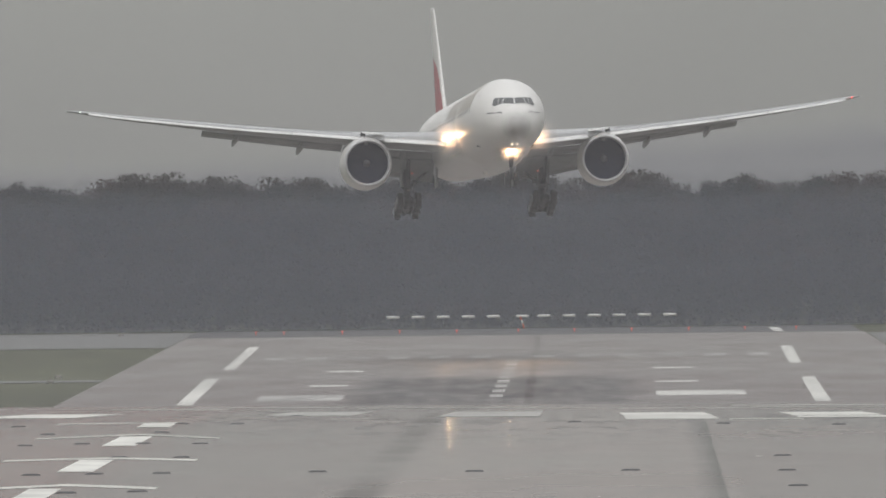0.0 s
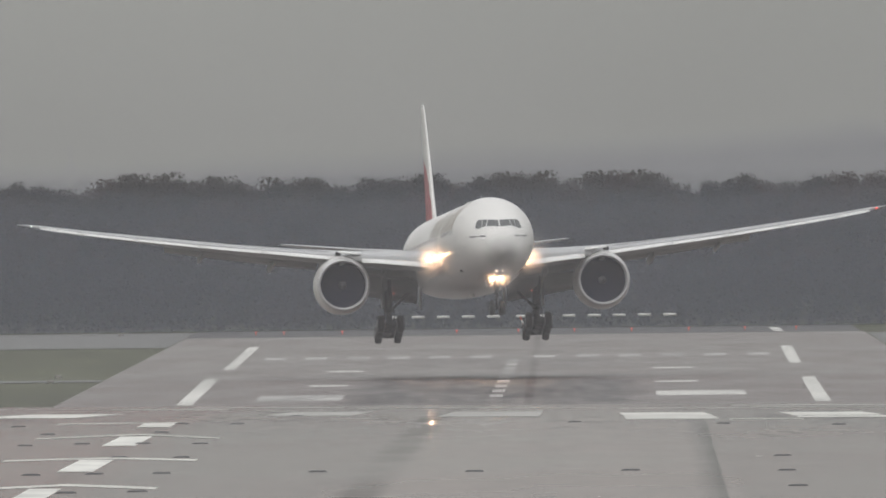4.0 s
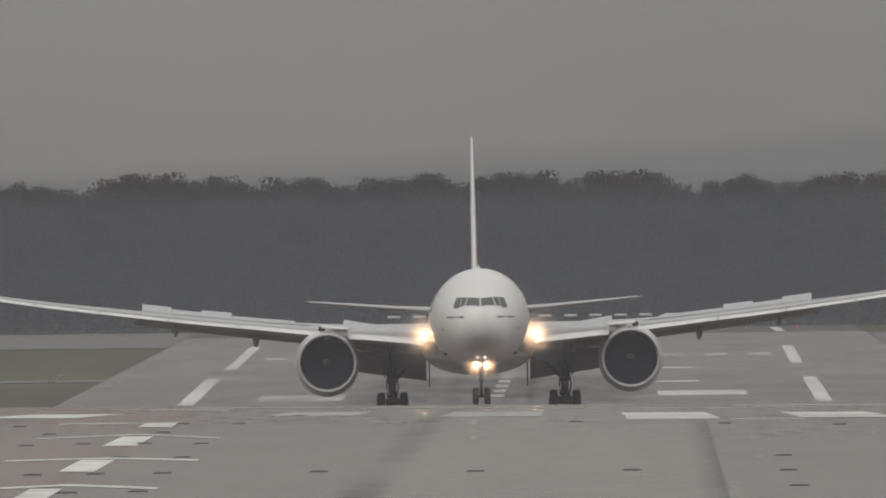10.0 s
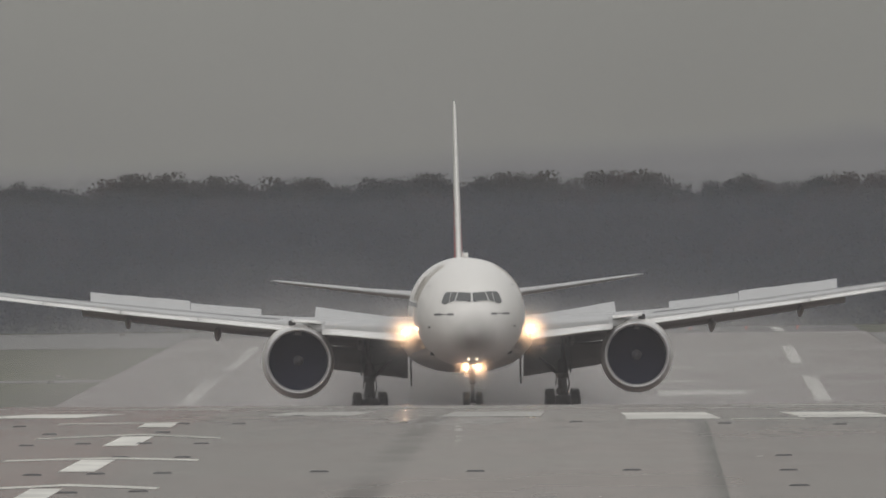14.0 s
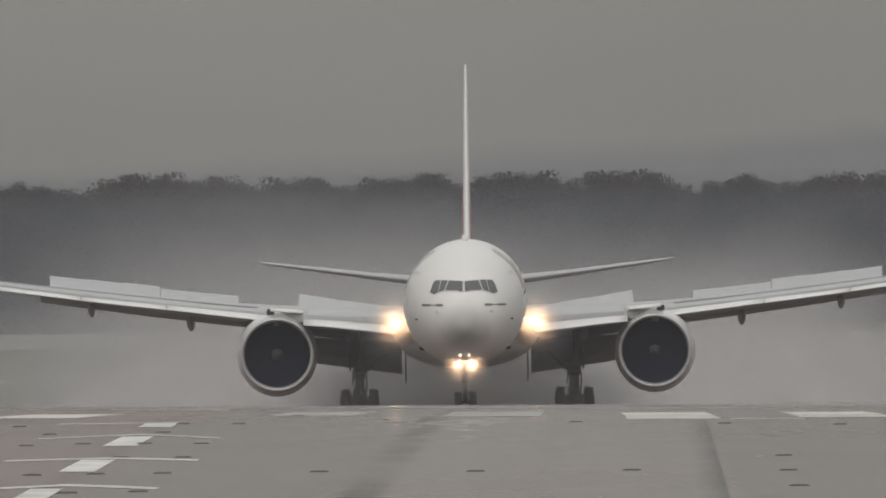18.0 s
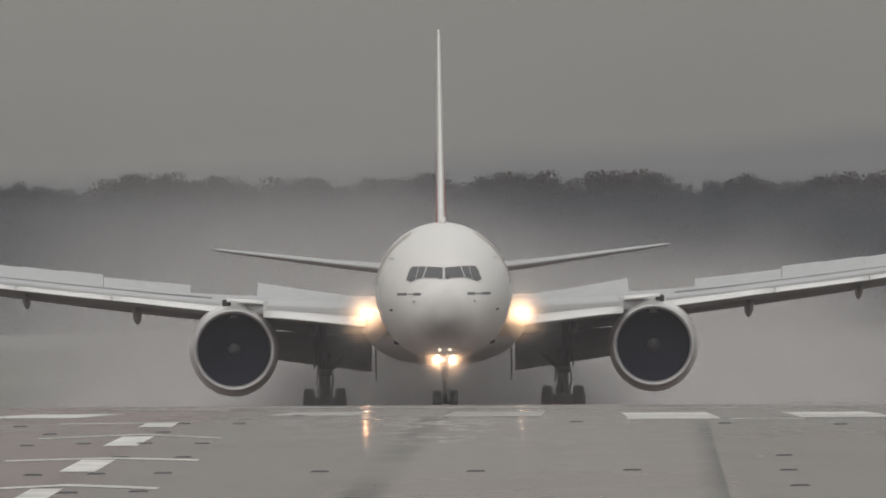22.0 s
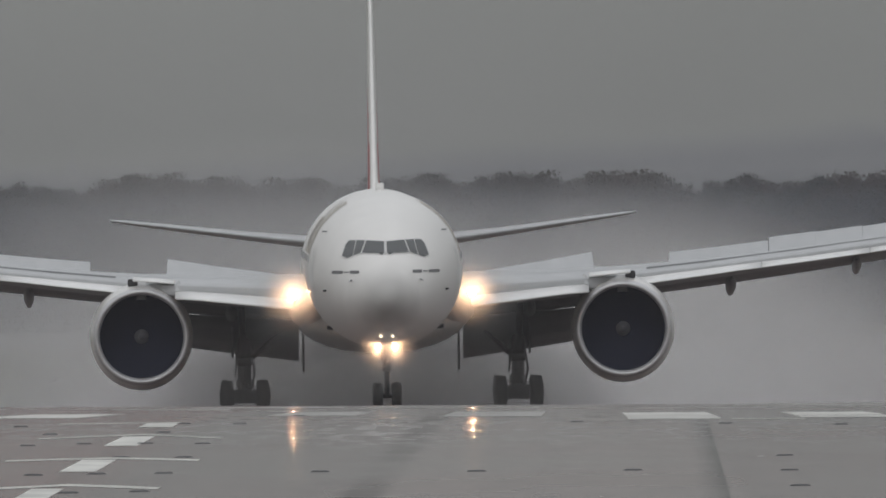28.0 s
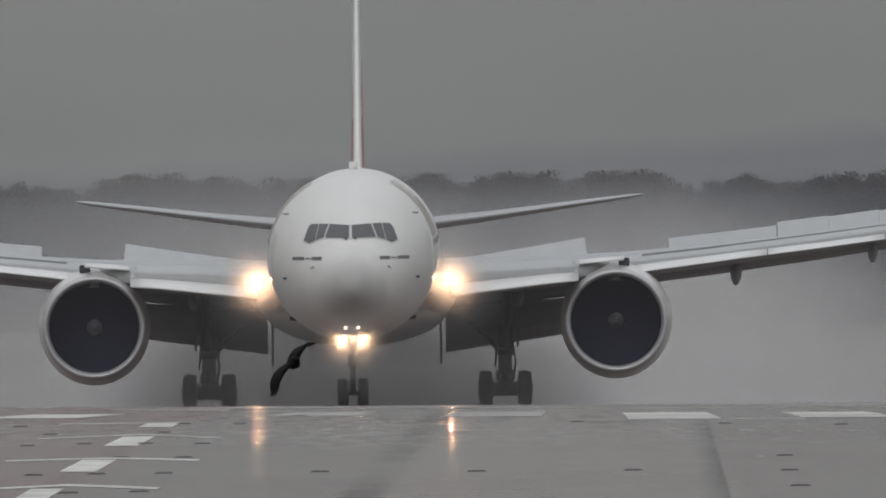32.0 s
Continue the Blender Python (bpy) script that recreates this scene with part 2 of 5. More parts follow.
RED = mat("red_tail_paint", (0.42, 0.035, 0.05), 0.35, vary=0.1, scale=0.8, coat=0.2)
DARK = mat("dark_gap", (0.05, 0.05, 0.053), 0.6, vary=0.2, scale=3)
FRAME = mat("window_frame_paint", (0.62, 0.62, 0.61), 0.45, vary=0.08, scale=3)
MARK = mat("grey_marking_paint", (0.17, 0.17, 0.175), 0.5, vary=0.3, scale=9)
GOLD = mat("gold_title_paint", (0.46, 0.43, 0.38), 0.45, 0.0, vary=0.1, scale=1)
GLASS = mat("cockpit_glass", (0.085, 0.09, 0.092), 0.12, vary=0.05, scale=1, spec=0.6)
PORT = mat("shaded_cabin_glass", (0.42, 0.43, 0.44), 0.15, vary=0.05, scale=1)
TYRE = mat("tyre_rubber", (0.042, 0.042, 0.043), 0.6, vary=0.2, scale=4)
GEAR = mat("grimy_gear_metal", (0.10, 0.10, 0.105), 0.5, 0.2, vary=0.25, scale=4)
STEEL = mat("gear_steel", (0.30, 0.30, 0.31), 0.4, 0.4, vary=0.15, scale=3)
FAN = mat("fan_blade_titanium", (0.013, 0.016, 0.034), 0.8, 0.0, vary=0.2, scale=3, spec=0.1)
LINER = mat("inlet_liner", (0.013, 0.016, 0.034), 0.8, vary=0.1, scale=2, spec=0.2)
LIP = mat("inlet_lip_metal", (0.60, 0.60, 0.61), 0.35, 0.3, vary=0.06, scale=2)
SPIN = mat("worn_spinner", (0.10, 0.10, 0.11), 0.45, vary=0.2, scale=6)
SWIRL = mat("worn_white_swirl", (0.15, 0.15, 0.16), 0.5, vary=0.1, scale=4)
LAMP = glow("landing_lamp", (1.0, 0.58, 0.30), 2300.0)
LAMP_N = glow("nose_landing_lamp", (1.0, 0.58, 0.30), 3000.0)
LAMP_S = glow("taxi_lamp", (1.0, 0.80, 0.55), 5.0)
NAV_R = glow("red_navigation_lamp", (1.0, 0.08, 0.05), 3.0)
NAV_W = glow("white_navigation_lamp", (0.9, 0.95, 0.9), 2.0)
FLASH = glow("red_beacon_lamp", (1.0, 0.05, 0.045), 7.0)
GEAR_R = glow("red_gear_lamp", (1.0, 0.34, 0.27), 0.6)
END_R = glow("red_runway_lamp", (1.0, 0.24, 0.21), 0.7)
BARK = mat("bark", (0.08, 0.065, 0.05), 0.9, vary=0.3, scale=3, spec=0.2)
LEAF_A = leaves("dull_green_leaves", (0.068, 0.064, 0.057))
LEAF_B = leaves("autumn_brown_leaves", (0.082, 0.066, 0.060))
LEAF_C = leaves("dark_green_leaves", (0.054, 0.056, 0.055))
FEATHER = mat("black_feathers", (0.008, 0.008, 0.009), 0.8, vary=0.3, scale=8, spec=0.1)
PLASTIC = mat("white_antenna_cover", (0.75, 0.75, 0.73), 0.5, vary=0.1, scale=2)
ORANGE = mat("orange_paint", (0.55, 0.10, 0.04), 0.5, vary=0.15, scale=2)


# ---- mesh helpers ----
def raw(name, verts, faces, material, smooth=False):
    me = bpy.data.meshes.new(name)
    me.from_pydata([tuple(v) for v in verts], [], faces)
    for k in material if isinstance(material, (list, tuple)) else [material]:
        me.materials.append(k)
    if smooth:
        me.shade_smooth()
    me.update()
    return me


def part(name, me, parent=None, label="", m=None):
    """One mesh as one object, under a thing or under a part."""
    ob = new(name, me)
    if parent:
        ob.parent = parent
    if m is not None:
        ob.matrix_basis = m
    return tagged(ob, label)


def thing(name, label, category, group="", kind="", m=None, me=None):
    ob = new(name, me)
    if m is not None:
        ob.matrix_basis = m
    return tagged(ob, label, category, group, kind)


def loft(rings, close=True, cap=True):
    """Verts and faces through rings of equal length."""
    k, verts, faces = len(rings[0]), [p for r in rings for p in r], []
    for i in range(len(rings) - 1):
        for j in range(k if close else k - 1):
            a, b = i * k + j, i * k + (j + 1) % k
            faces.append((a, b, b + k, a + k))
    if cap:
        faces.append(tuple(range(k))[::-1])
        faces.append(tuple((len(rings) - 1) * k + j for j in range(k)))
    return verts, faces


def ring(c, u, v, ru, rv, k=24):
    c, u, v = Vector(c), Vector(u), Vector(v)
    return [c + u * (ru * math.cos(2 * math.pi * j / k)) + v * (rv * math.sin(2 * math.pi * j / k)) for j in range(k)]


def rod(a, b, r0, r1=None, k=10):
    """A tapered round bar from a to b."""
    a, b = Vector(a), Vector(b)
    w = (b - a).normalized()
    u = w.orthogonal().normalized()
    v = w.cross(u)
    return loft([ring(a, u, v, r0, r0, k), ring(b, u, v, r1 or r0, r1 or r0, k)])


def box(x0, x1, y0, y1, z0, z1, bevel=0.0):
    bm = bmesh.new()
    bmesh.ops.create_cube(bm, size=1)
    bmesh.ops.transform(bm, verts=bm.verts, matrix=Matrix.LocRotScale(((x0 + x1) / 2, (y0 + y1) / 2, (z0 + z1) / 2), None, (x1 - x0, y1 - y0, z1 - z0)))
    if bevel:
        bmesh.ops.bevel(bm, geom=bm.edges, offset=bevel, segments=2, affect="EDGES")
    out = [v.co.copy() for v in bm.verts], [tuple(v.index for v in f.verts) for f in bm.faces]
    bm.free()
    return out


def joined(*pieces):
    verts, faces = [], []
    for vs, fs in pieces:
        faces += [tuple(i + len(verts) for i in f) for f in fs]
        verts += list(vs)
    return verts, faces


def revolve(profile, k=48, axis="y"):
    """Turns (radius, along) pairs round the y axis, or the x axis for wheels."""
    rings = []
    for r, a in profile:
        if axis == "y":
            rings.append([(r * math.cos(2 * math.pi * j / k), a, r * math.sin(2 * math.pi * j / k)) for j in range(k)])
        else:
            rings.append([(a, r * math.cos(2 * math.pi * j / k), r * math.sin(2 * math.pi * j / k)) for j in range(k)])
    return loft(rings, cap=False)


# ---- ground ----
PROFILE = ((-400, 13.25), (0, 13.25), (300, 13.05), (500, 12.55), (620, 12.17), (776, 11.64), (1000, 10.23), (1300, 8.27), (1401, 7.46), (1530, 6.44),
           (1654, 5.40), (1737, 4.73), (1876, 3.80), (2006, 2.90), (2204, 1.48), (2331, 0.59), (2400, 0.20), (2480, 0.0), (5200, 0.0))


def height(x, y):
    """The lie of the land: a hump in the runway, with a slight fall across it near the camera."""
    z = sum(float(np.interp(y + d, [p[0] for p in PROFILE], [p[1] for p in PROFILE])) for d in (-42, -28, -14, 0, 14, 28, 42)) / 7
    fall = float(np.interp(y, [500, 1300, 1500], [1, 1, 0]))
    return z - 0.006 * fall * (min(max(x, -40), 30) + 7)


def sheet(name, x0, x1, y0, y1, lift, material, dx=15.0, dy=20.0):
    """A patch of ground that follows the land."""
    xs = np.linspace(x0, x1, max(2, int((x1 - x0) / dx) + 1))
    ys = sorted({float(v) for v in np.linspace(y0, y1, max(2, int((y1 - y0) / dy) + 1))} | {p[0] for p in PROFILE if y0 < p[0] < y1})
    verts = [(x, y, height(x, y) + lift) for y in ys for x in xs]
    k = len(xs)
    faces = [(i * k + j, i * k + j + 1, (i + 1) * k + j + 1, (i + 1) * k + j) for i in range(len(ys) - 1) for j in range(k - 1)]
    return raw(name, verts, faces, material, smooth=True)


thing("ground", "wet green airfield grass beside the runway", "grass", kind="structure", me=sheet("ground", -1500, 1500, -400, 4950, -0.05, GRASS, 75.0, 25.0))
runway = thing("runway", "wet grey asphalt runway with rubber marks", "runway", kind="structure", me=sheet("runway", -34.6, 26.3, 120, 3390, 0.0, ASPHALT, 4.0, 10.0))
thing("taxiway", "wet grey concrete taxiway crossing the grass", "taxiway", kind="structure", me=sheet("taxiway", -420, -34.7, 3238, 3488, 0.0, TAXI))
thing("service_path", "narrow pale path across the grass", "path", kind="structure", me=sheet("service_path", -420, -34.7, 2776, 2800, 0.0, TAXI))
thing("stopway", "dark grey paved strip beyond the runway end", "pavement", kind="structure", me=sheet("stopway", -34.6, 26.0, 3390.5, 3506, -0.01, STOPWAY))
thing("taxiway", "wet grey concrete taxiway crossing the grass", "taxiway", kind="structure", me=sheet("taxiway", 26.4, 420, 3180, 3368, 0.0, TAXI))


def marking(name, x0, x1, y0, y1, label="", material=None, slant=0.0):
    """A painted patch, 8 mm thick, that follows the land; slant shifts its far end sideways."""
    ys = [y0 + (y1 - y0) * i / max(1, int((y1 - y0) / 30)) for i in range(max(1, int((y1 - y0) / 30)) + 1)]
    verts, faces = [], []
    for y in ys:
        s = slant * (y - y0) / (y1 - y0)
        for x, d in ((x0 + s, -0.03), (x0 + s, 0.006), (x1 + s, 0.006), (x1 + s, -0.03)):
            verts.append((x, y, height(x, y) + d))
    for i in range(len(ys) - 1):
        for j in range(3):
            faces.append((i * 4 + j, i * 4 + j + 1, i * 4 + j + 5, i * 4 + j + 4))
    return part(name, raw(name, verts, faces, material or PAINT), runway, label)


for x0, x1, a, b, s in ((-26.4, -25.3, 2515, 2798, -0.8), (-26.85, -25.95, 2908, 3230, -0.75), (16.05, 17.1, 2482, 2745, 0.62), (16.85, 17.8, 2920, 3162, 0.68), (18.3, 19.2, 3400, 3478, -0.1)):
    marking("side_stripe", x0, x1, a, b, slant=s)
marking("aiming_point", -21.4, -15.6, 2543, 2600, material=WORN)
marking("aiming_point", 5.8, 11.9, 2562, 2608)
for x0, x1, y in ((-18.8, -16.0, 2694), (-18.7, -15.8, 2864), (5.95, 9.05, 2704), (6.2, 9.3, 2868)):
    marking("touchdown_bar", x0, x1, y, y + 14)
for x0 in (-24.8, -21.5, -18.1, -14.9, -11.5, -8.2, -3.05, 0.4, 3.8, 7.25, 10.65, 14.2):
    marking("touchdown_bar", x0, x0 + 1.8, 3030, 3066, material=WORN)
for k in range(9):
    marking("centreline_dash", -5.6 + 0.07 * k, -4.7 + 0.07 * k, 2560 + 52 * k, 2590 + 52 * k, material=WORN)
# threshold bars on the near slope
for x0, x1, y0, y1 in ((-12.9, -10.7, 810, 900), (-6.85, -4.85, 830, 930), (-2.85, -0.7, 800, 915), (1.1, 3.0, 770, 868), (4.7, 6.6, 778, 862)):
    marking("threshold_bar", x0, x1, y0, y1, material=WORN if x0 in (-6.85, -2.85) else None)
for x0, x1, y0, y1 in ((-8.5, -7.85, 735, 762), (-8.2, -7.62, 657, 694), (-7.85, -7.3, 574, 609), (-7.55, -7.1, 500, 531)):
    marking("dashed_line_piece", x0, x1, y0, y1, slant=-0.1)


def bent_line(x0, xm, x1, y, back):
    """A thin painted line across the pavement, bent towards the camera at both ends."""
    verts, faces = [], []
    for i in range(13):
        x = x0 + (x1 - x0) * i / 12
        u = (x - xm) / ((x1 - xm) if x > xm else (xm - x0))
        yy = y - back * abs(u)
        verts += [(x, yy, height(x, yy) + 0.006), (x, yy + 5.0, height(x, yy + 5.0) + 0.006)]
    faces = [(2 * i, 2 * i + 2, 2 * i + 3, 2 * i + 1) for i in range(12)]
    return part("cross_line", raw("cross_line", verts, faces, LINE), runway)


for row in ((-10.3, -8.6, -7.7, 757, 5), (-9.75, -8.04, -6.4, 700, 17), (-9.15, -7.57, -6.04, 612, 8), (-8.3, -7.23, -5.85, 537, 9), (-17.0, -14.5, -12.0, 1120, 10), (-11.2, -10.0, -9.0, 1000, 10), (-9.0, -8.0, -7.0, 965, 8), (1.2, 4.5, 8.5, 1010, 5), (3.2, 3.9, 4.7, 764, 1)):
    bent_line(*row)


for x0, x1, y0, y1 in ((-12.9, -9.6, 1030, 1070), (4.9, 10.4, 1120, 1170), (5.0, 7.7, 1035, 1062), (-6.0, -1.0, 1050, 1080), (-11.5, -7.0, 1130, 1165)):
    marking("cross_line", x0, x1, y0, y1, material=WORN)


# ---- inset lights, runway end lights, antenna row ----
inset_me = raw("inset_light", *loft([[(0.15 * c, 0.3 * s, 0.0) for c, s in ((1, 1), (-1, 1), (-1, -1), (1, -1))], [(0.10 * c, 0.2 * s, 0.02) for c, s in ((1, 1), (-1, 1), (-1, -1), (1, -1))]]), DARK)
for x, y in ((-10.87, 741), (-9.78, 704), (-9.54, 658), (-8.63, 664), (-7.79, 753), (-7.74, 711), (-7.57, 665), (-6.54, 663), (-7.4, 616), (-6.37, 615), (-8.11, 565), (-7.19, 567), (-6.19, 568), (-7.0, 521), (-6.04, 523),
             (-3.85, 570), (-1.48, 569), (0.88, 570), (-6.03, 826), (0.05, 751), (2.96, 739), (3.4, 611), (3.23, 568), (3.16, 529), (5.17, 731), (-6.67, 752)):
    tagged(part("inset_light", inset_me, None, "flush dark metal light in the wet asphalt", pose(x, y, height(x, y) + 0.005)), category="runway light", group="flush lights in the near runway")

stem_me = raw("stem", *rod((0, 0, 0), (0, 0, 0.22), 0.05), ORANGE)
dome_me = raw("lamp_lens", *revolve([(0.0, -0.09), (0.07, -0.07), (0.09, 0.0), (0.07, 0.07), (0.0, 0.09)], 12), END_R, True)
for k, x in enumerate((-29.2, -26.6, -21.2, -15.9, -10.6, -4.9, 0.3, 5.6, 10.9, 16.1, 20.85)):
    lamp = thing("runway_end_light", "small red runway end light on a short stem", "runway light", "red lights across the runway end", m=pose(x * 0.981, 3430, height(x, 3430)))
    part("stem", stem_me, lamp)
    part("lamp_lens", dome_me, lamp, "glowing red lens", pose(0, 0, 0.27))

boom_me = raw("antenna_boom", *box(-0.62, 0.62, -0.9, 0.9, -0.12, 0.12, 0.06), PLASTIC, True)
mast_me = raw("mast", *rod((0, 0, 0), (0, 0, 1.1), 0.02), GEAR)
for k in range(12):
    x = 0.9915 * (-16.7 + 2.36 * k + (0.35 if k == 5 else 0))
    a = thing("localizer_antenna", "white antenna boom on thin posts beyond the runway end", "antenna", "row of landing antennas", m=pose(x, 3510, height(x, 3510) - 0.02))
    part("mast", mast_me, a, "", pose(0, -0.3, 0))
    part("mast", mast_me, a, "", pose(0, 0.3, 0))
    part("antenna_boom", boom_me, a, "", pose(0, 0, 1.15))
post = thing("marker_post", "leaning red and white marker post in the antenna row", "marker post", m=pose(-4.36, 3506, -0.02))
part("pole", raw("pole", *rod((0, 0, 0), (-0.35, 0, 1.15), 0.06), ORANGE), post)
part("band", raw("band", *rod((-0.15, 0, 0.5), (-0.24, 0, 0.8), 0.075), PLASTIC), post)
board_me = raw("board", *box(-0.25, 0.25, -0.1, 0.1, 0.10, 0.30, 0.03), WORN)
foot_me = raw("foot", *rod((0, 0, -0.04), (0, 0, 0.14), 0.04), STEEL)
for x, y in ((-38.15, 2760), (-38.3, 2815), (-40.9, 3430)):
    sign = thing("marker_board", "small white marker board on the grass", "sign", "white boards beside the runway", m=pose(x, y, height(x, y)))
    part("board", board_me, sign)
    part("foot", foot_me, sign, "", pose(-0.22, 0, 0))
    part("foot", foot_me, sign, "", pose(0.22, 0, 0))


# ---- trees ----
def tree_meshes(seed, leaf, height_m, width):
    """Tapered trunk with limbs; a crown of many small leaf clumps on them."""
    rnd = random.Random(seed)
    pieces = [rod((0, 0, 0), (0.1, 0, height_m * 0.45), 0.30, 0.2, 8), rod((0.1, 0, height_m * 0.45), (-0.1, 0.1, height_m * 0.85), 0.2, 0.06, 6)]
    tips = [(0, 0, height_m * 0.86)]
    for i in range(13):
        a, z = i * 2.4 + rnd.uniform(-0.4, 0.4), height_m * rnd.uniform(0.12, 0.75)
        reach = width * 0.5 * rnd.uniform(0.55, 1.0) * (1.15 - abs(z / height_m - 0.5))
        tip = (math.cos(a) * reach, math.sin(a) * reach, min(height_m * 0.93, z + reach * rnd.uniform(0.25, 0.7)))
        pieces.append(rod((0.05, 0, z * 0.9), tip, 0.11, 0.03, 5))
        tips.append(tip)
        tips.append(tuple((tip[j] * 0.6 + (0, 0, z)[j] * 0.4) + rnd.uniform(-0.6, 0.6) for j in range(3)))
    for i in range(9):      # twigs that round off the top of the crown
        a, out = i * 2.4 + rnd.uniform(-0.3, 0.3), width * (0.08 + 0.035 * i)
        tip = (math.cos(a) * out, math.sin(a) * out, height_m * (0.92 - 0.016 * i))
        pieces.append(rod((0, 0, height_m * 0.7), tip, 0.05, 0.02, 4))
        tips.append(tip)
    trunk = raw("trunk", *joined(*pieces), BARK, True)
    verts, faces = [], []
    for tx, ty, tz in tips:
        size = rnd.uniform(0.8, 1.5) * width / 8.5
        for i in range(240):
            d = Vector((rnd.gauss(0, 1), rnd.gauss(0, 1), rnd.gauss(0, 0.8)))
            d = d.normalized() * size * rnd.uniform(0.35, 1.15)
            c = Vector((tx, ty, tz)) + d
            if c.z > height_m or c.z < 0.2:
                continue
            q = Euler((rnd.uniform(-1.2, 1.2), rnd.uniform(-1.2, 1.2), rnd.uniform(0, 6.28))).to_matrix()
            s = rnd.uniform(0.11, 0.23)
            k = len(verts)
            verts += [c + q @ Vector(p) * s for p in ((-1, -0.2, 0), (0, -0.7, 0.2), (1.1, 0.1, 0), (0.1, 0.75, 0.25))]
            faces.append((k, k + 1, k + 2, k + 3))
    return trunk, raw("crown", verts, faces, leaf)


KINDS = [tree_meshes(11, LEAF_A, 13.0, 9.5), tree_meshes(12, LEAF_B, 12.5, 8.5), tree_meshes(13, LEAF_C, 13.5, 8.0), tree_meshes(14, LEAF_A, 12.0, 10.5), tree_meshes(15, LEAF_C, 13.0, 7.0)]
KIND_H = (13.0, 12.5, 13.5, 12.0, 13.0)
LABELS = ("broad dull green tree in the hazy wood", "brownish autumn tree in the hazy wood", "tall dark green tree in the hazy wood", "wide green tree in the hazy wood", "slim dark tree in the hazy wood")
# tree tops along the wood's edge: across, height
TOPS = ((-92, 13.2), (-56, 13.9), (-53.3, 14.1), (-49.4, 13.6), (-48.5, 13), (-46.9, 13), (-46, 13.9), (-44.6, 14.4), (-42.1, 14.9), (-39.4, 14.4), (-38.2, 13.9), (-36.6, 14.3), (-33.8, 14.3), (-31, 13.8), (-28.2, 14.2), (-25.5, 14.2), (-23.2, 13.3), (-21, 14), (-17.1, 14.2), (-14.3, 14.9), (-12.1, 14.2), (-10.7, 12.8), (-9.1, 13.3), (-8.5, 14.2), (-6, 14.6), (-4.3, 14.8), (-2.1, 14), (-1, 13.2), (1.5, 13.3), (2.4, 14.4), (5.1, 14.6), (7.9, 14.4), (10.1, 13.8), (10.8, 12.3), (12.4, 13.6), (15.7, 13.6), (16.8, 14.1), (19, 13.7), (21.8, 13.5), (24.6, 14.1), (27.4, 14.4), (31.2, 14.2), (82, 14.4))
rnd = random.Random(5)
for row, (y, dz, step) in enumerate(((3715, 0.0, 2.7), (3690, -1.3, 5.2), (3665, -3.2, 5.6), (3740, -0.5, 3.6))):
    x = -92.0 + row * 1.7
    while x < 82:
        k = rnd.randrange(5)
        top = float(np.interp(x, [p[0] for p in TOPS], [p[1] for p in TOPS])) + dz + (rnd.uniform(-1.0, 0.15) if row else rnd.uniform(-0.45, 0.1))
        s = top / KIND_H[k]
        t = thing("tree", LABELS[k], "tree", "wood beyond the runway end", m=pose(x, y + rnd.uniform(-6, 6), -0.05, 0, 0, rnd.uniform(0, 360)) @ Matrix.Diagonal((rnd.uniform(0.55, 0.75) if row in (0, 3) else rnd.uniform(0.95, 1.2), 1.0, s, 1)))
        part("trunk", KINDS[k][0], t)
        part("crown", KINDS[k][1], t)
        x += step * rnd.uniform(0.75, 1.25)


def undergrowth():
    """Shrubs and bramble along the foot of the wood."""
    r, verts, faces = random.Random(8), [], []
    for i in range(90000):
        x, y = r.uniform(-100, 90), r.choice((r.uniform(3524, 3534), r.uniform(3536, 3556), r.uniform(3740, 3770)))
        z = r.random() ** 0.9 * (6.0 + 1.5 * noise.noise((x * 0.35, 0, 3)) + 1.5 * noise.noise((x * 0.9, 5, 3)))
        q = Euler((r.uniform(-1.2, 1.2), r.uniform(-1.2, 1.2), r.uniform(0, 6.28))).to_matrix()
        s, k = r.uniform(0.12, 0.3), len(verts)
        verts += [Vector((x, y, z)) + q @ Vector(p) * s for p in ((-1, -0.2, 0), (0, -0.7, 0.2), (1.1, 0.1, 0), (0.1, 0.75, 0.25))]
        faces.append((k, k + 1, k + 2, k + 3))
    return raw("undergrowth", verts, faces, LEAF_C)


thing("undergrowth", "dark tangled shrubs at the foot of the wood", "shrubs", kind="stuff", me=undergrowth())

# ---- far hills and the sky's haze, as a backdrop ----
def ridge(name, y, pts, material):
    verts = [(x, y, -2) for x, z in pts] + [(x, y, z) for x, z in pts] + [(x, y + 60, z - 1.0) for x, z in pts]
    k = len(pts)
    faces = [(i, i + 1, k + i + 1, k + i) for i in range(k - 1)] + [(k + i, k + i + 1, 2 * k + i + 1, 2 * k + i) for i in range(k - 1)]
    return raw(name, verts, faces, material)


# the tower glows in a pale grey, with the haze put into its colour
TOWER = glow("hazy_tower", (0.212, 0.209, 0.203), 1.0)


def skyline(x0, x1, pts, rough, seed):
    xs = np.arange(x0, x1, 0.8)
    r = random.Random(seed)
    return [(float(x), float(np.interp(x, [p[0] for p in pts], [p[1] for p in pts])) + r.uniform(-rough, rough) + rough * math.sin(x * 0.7)) for x in xs]


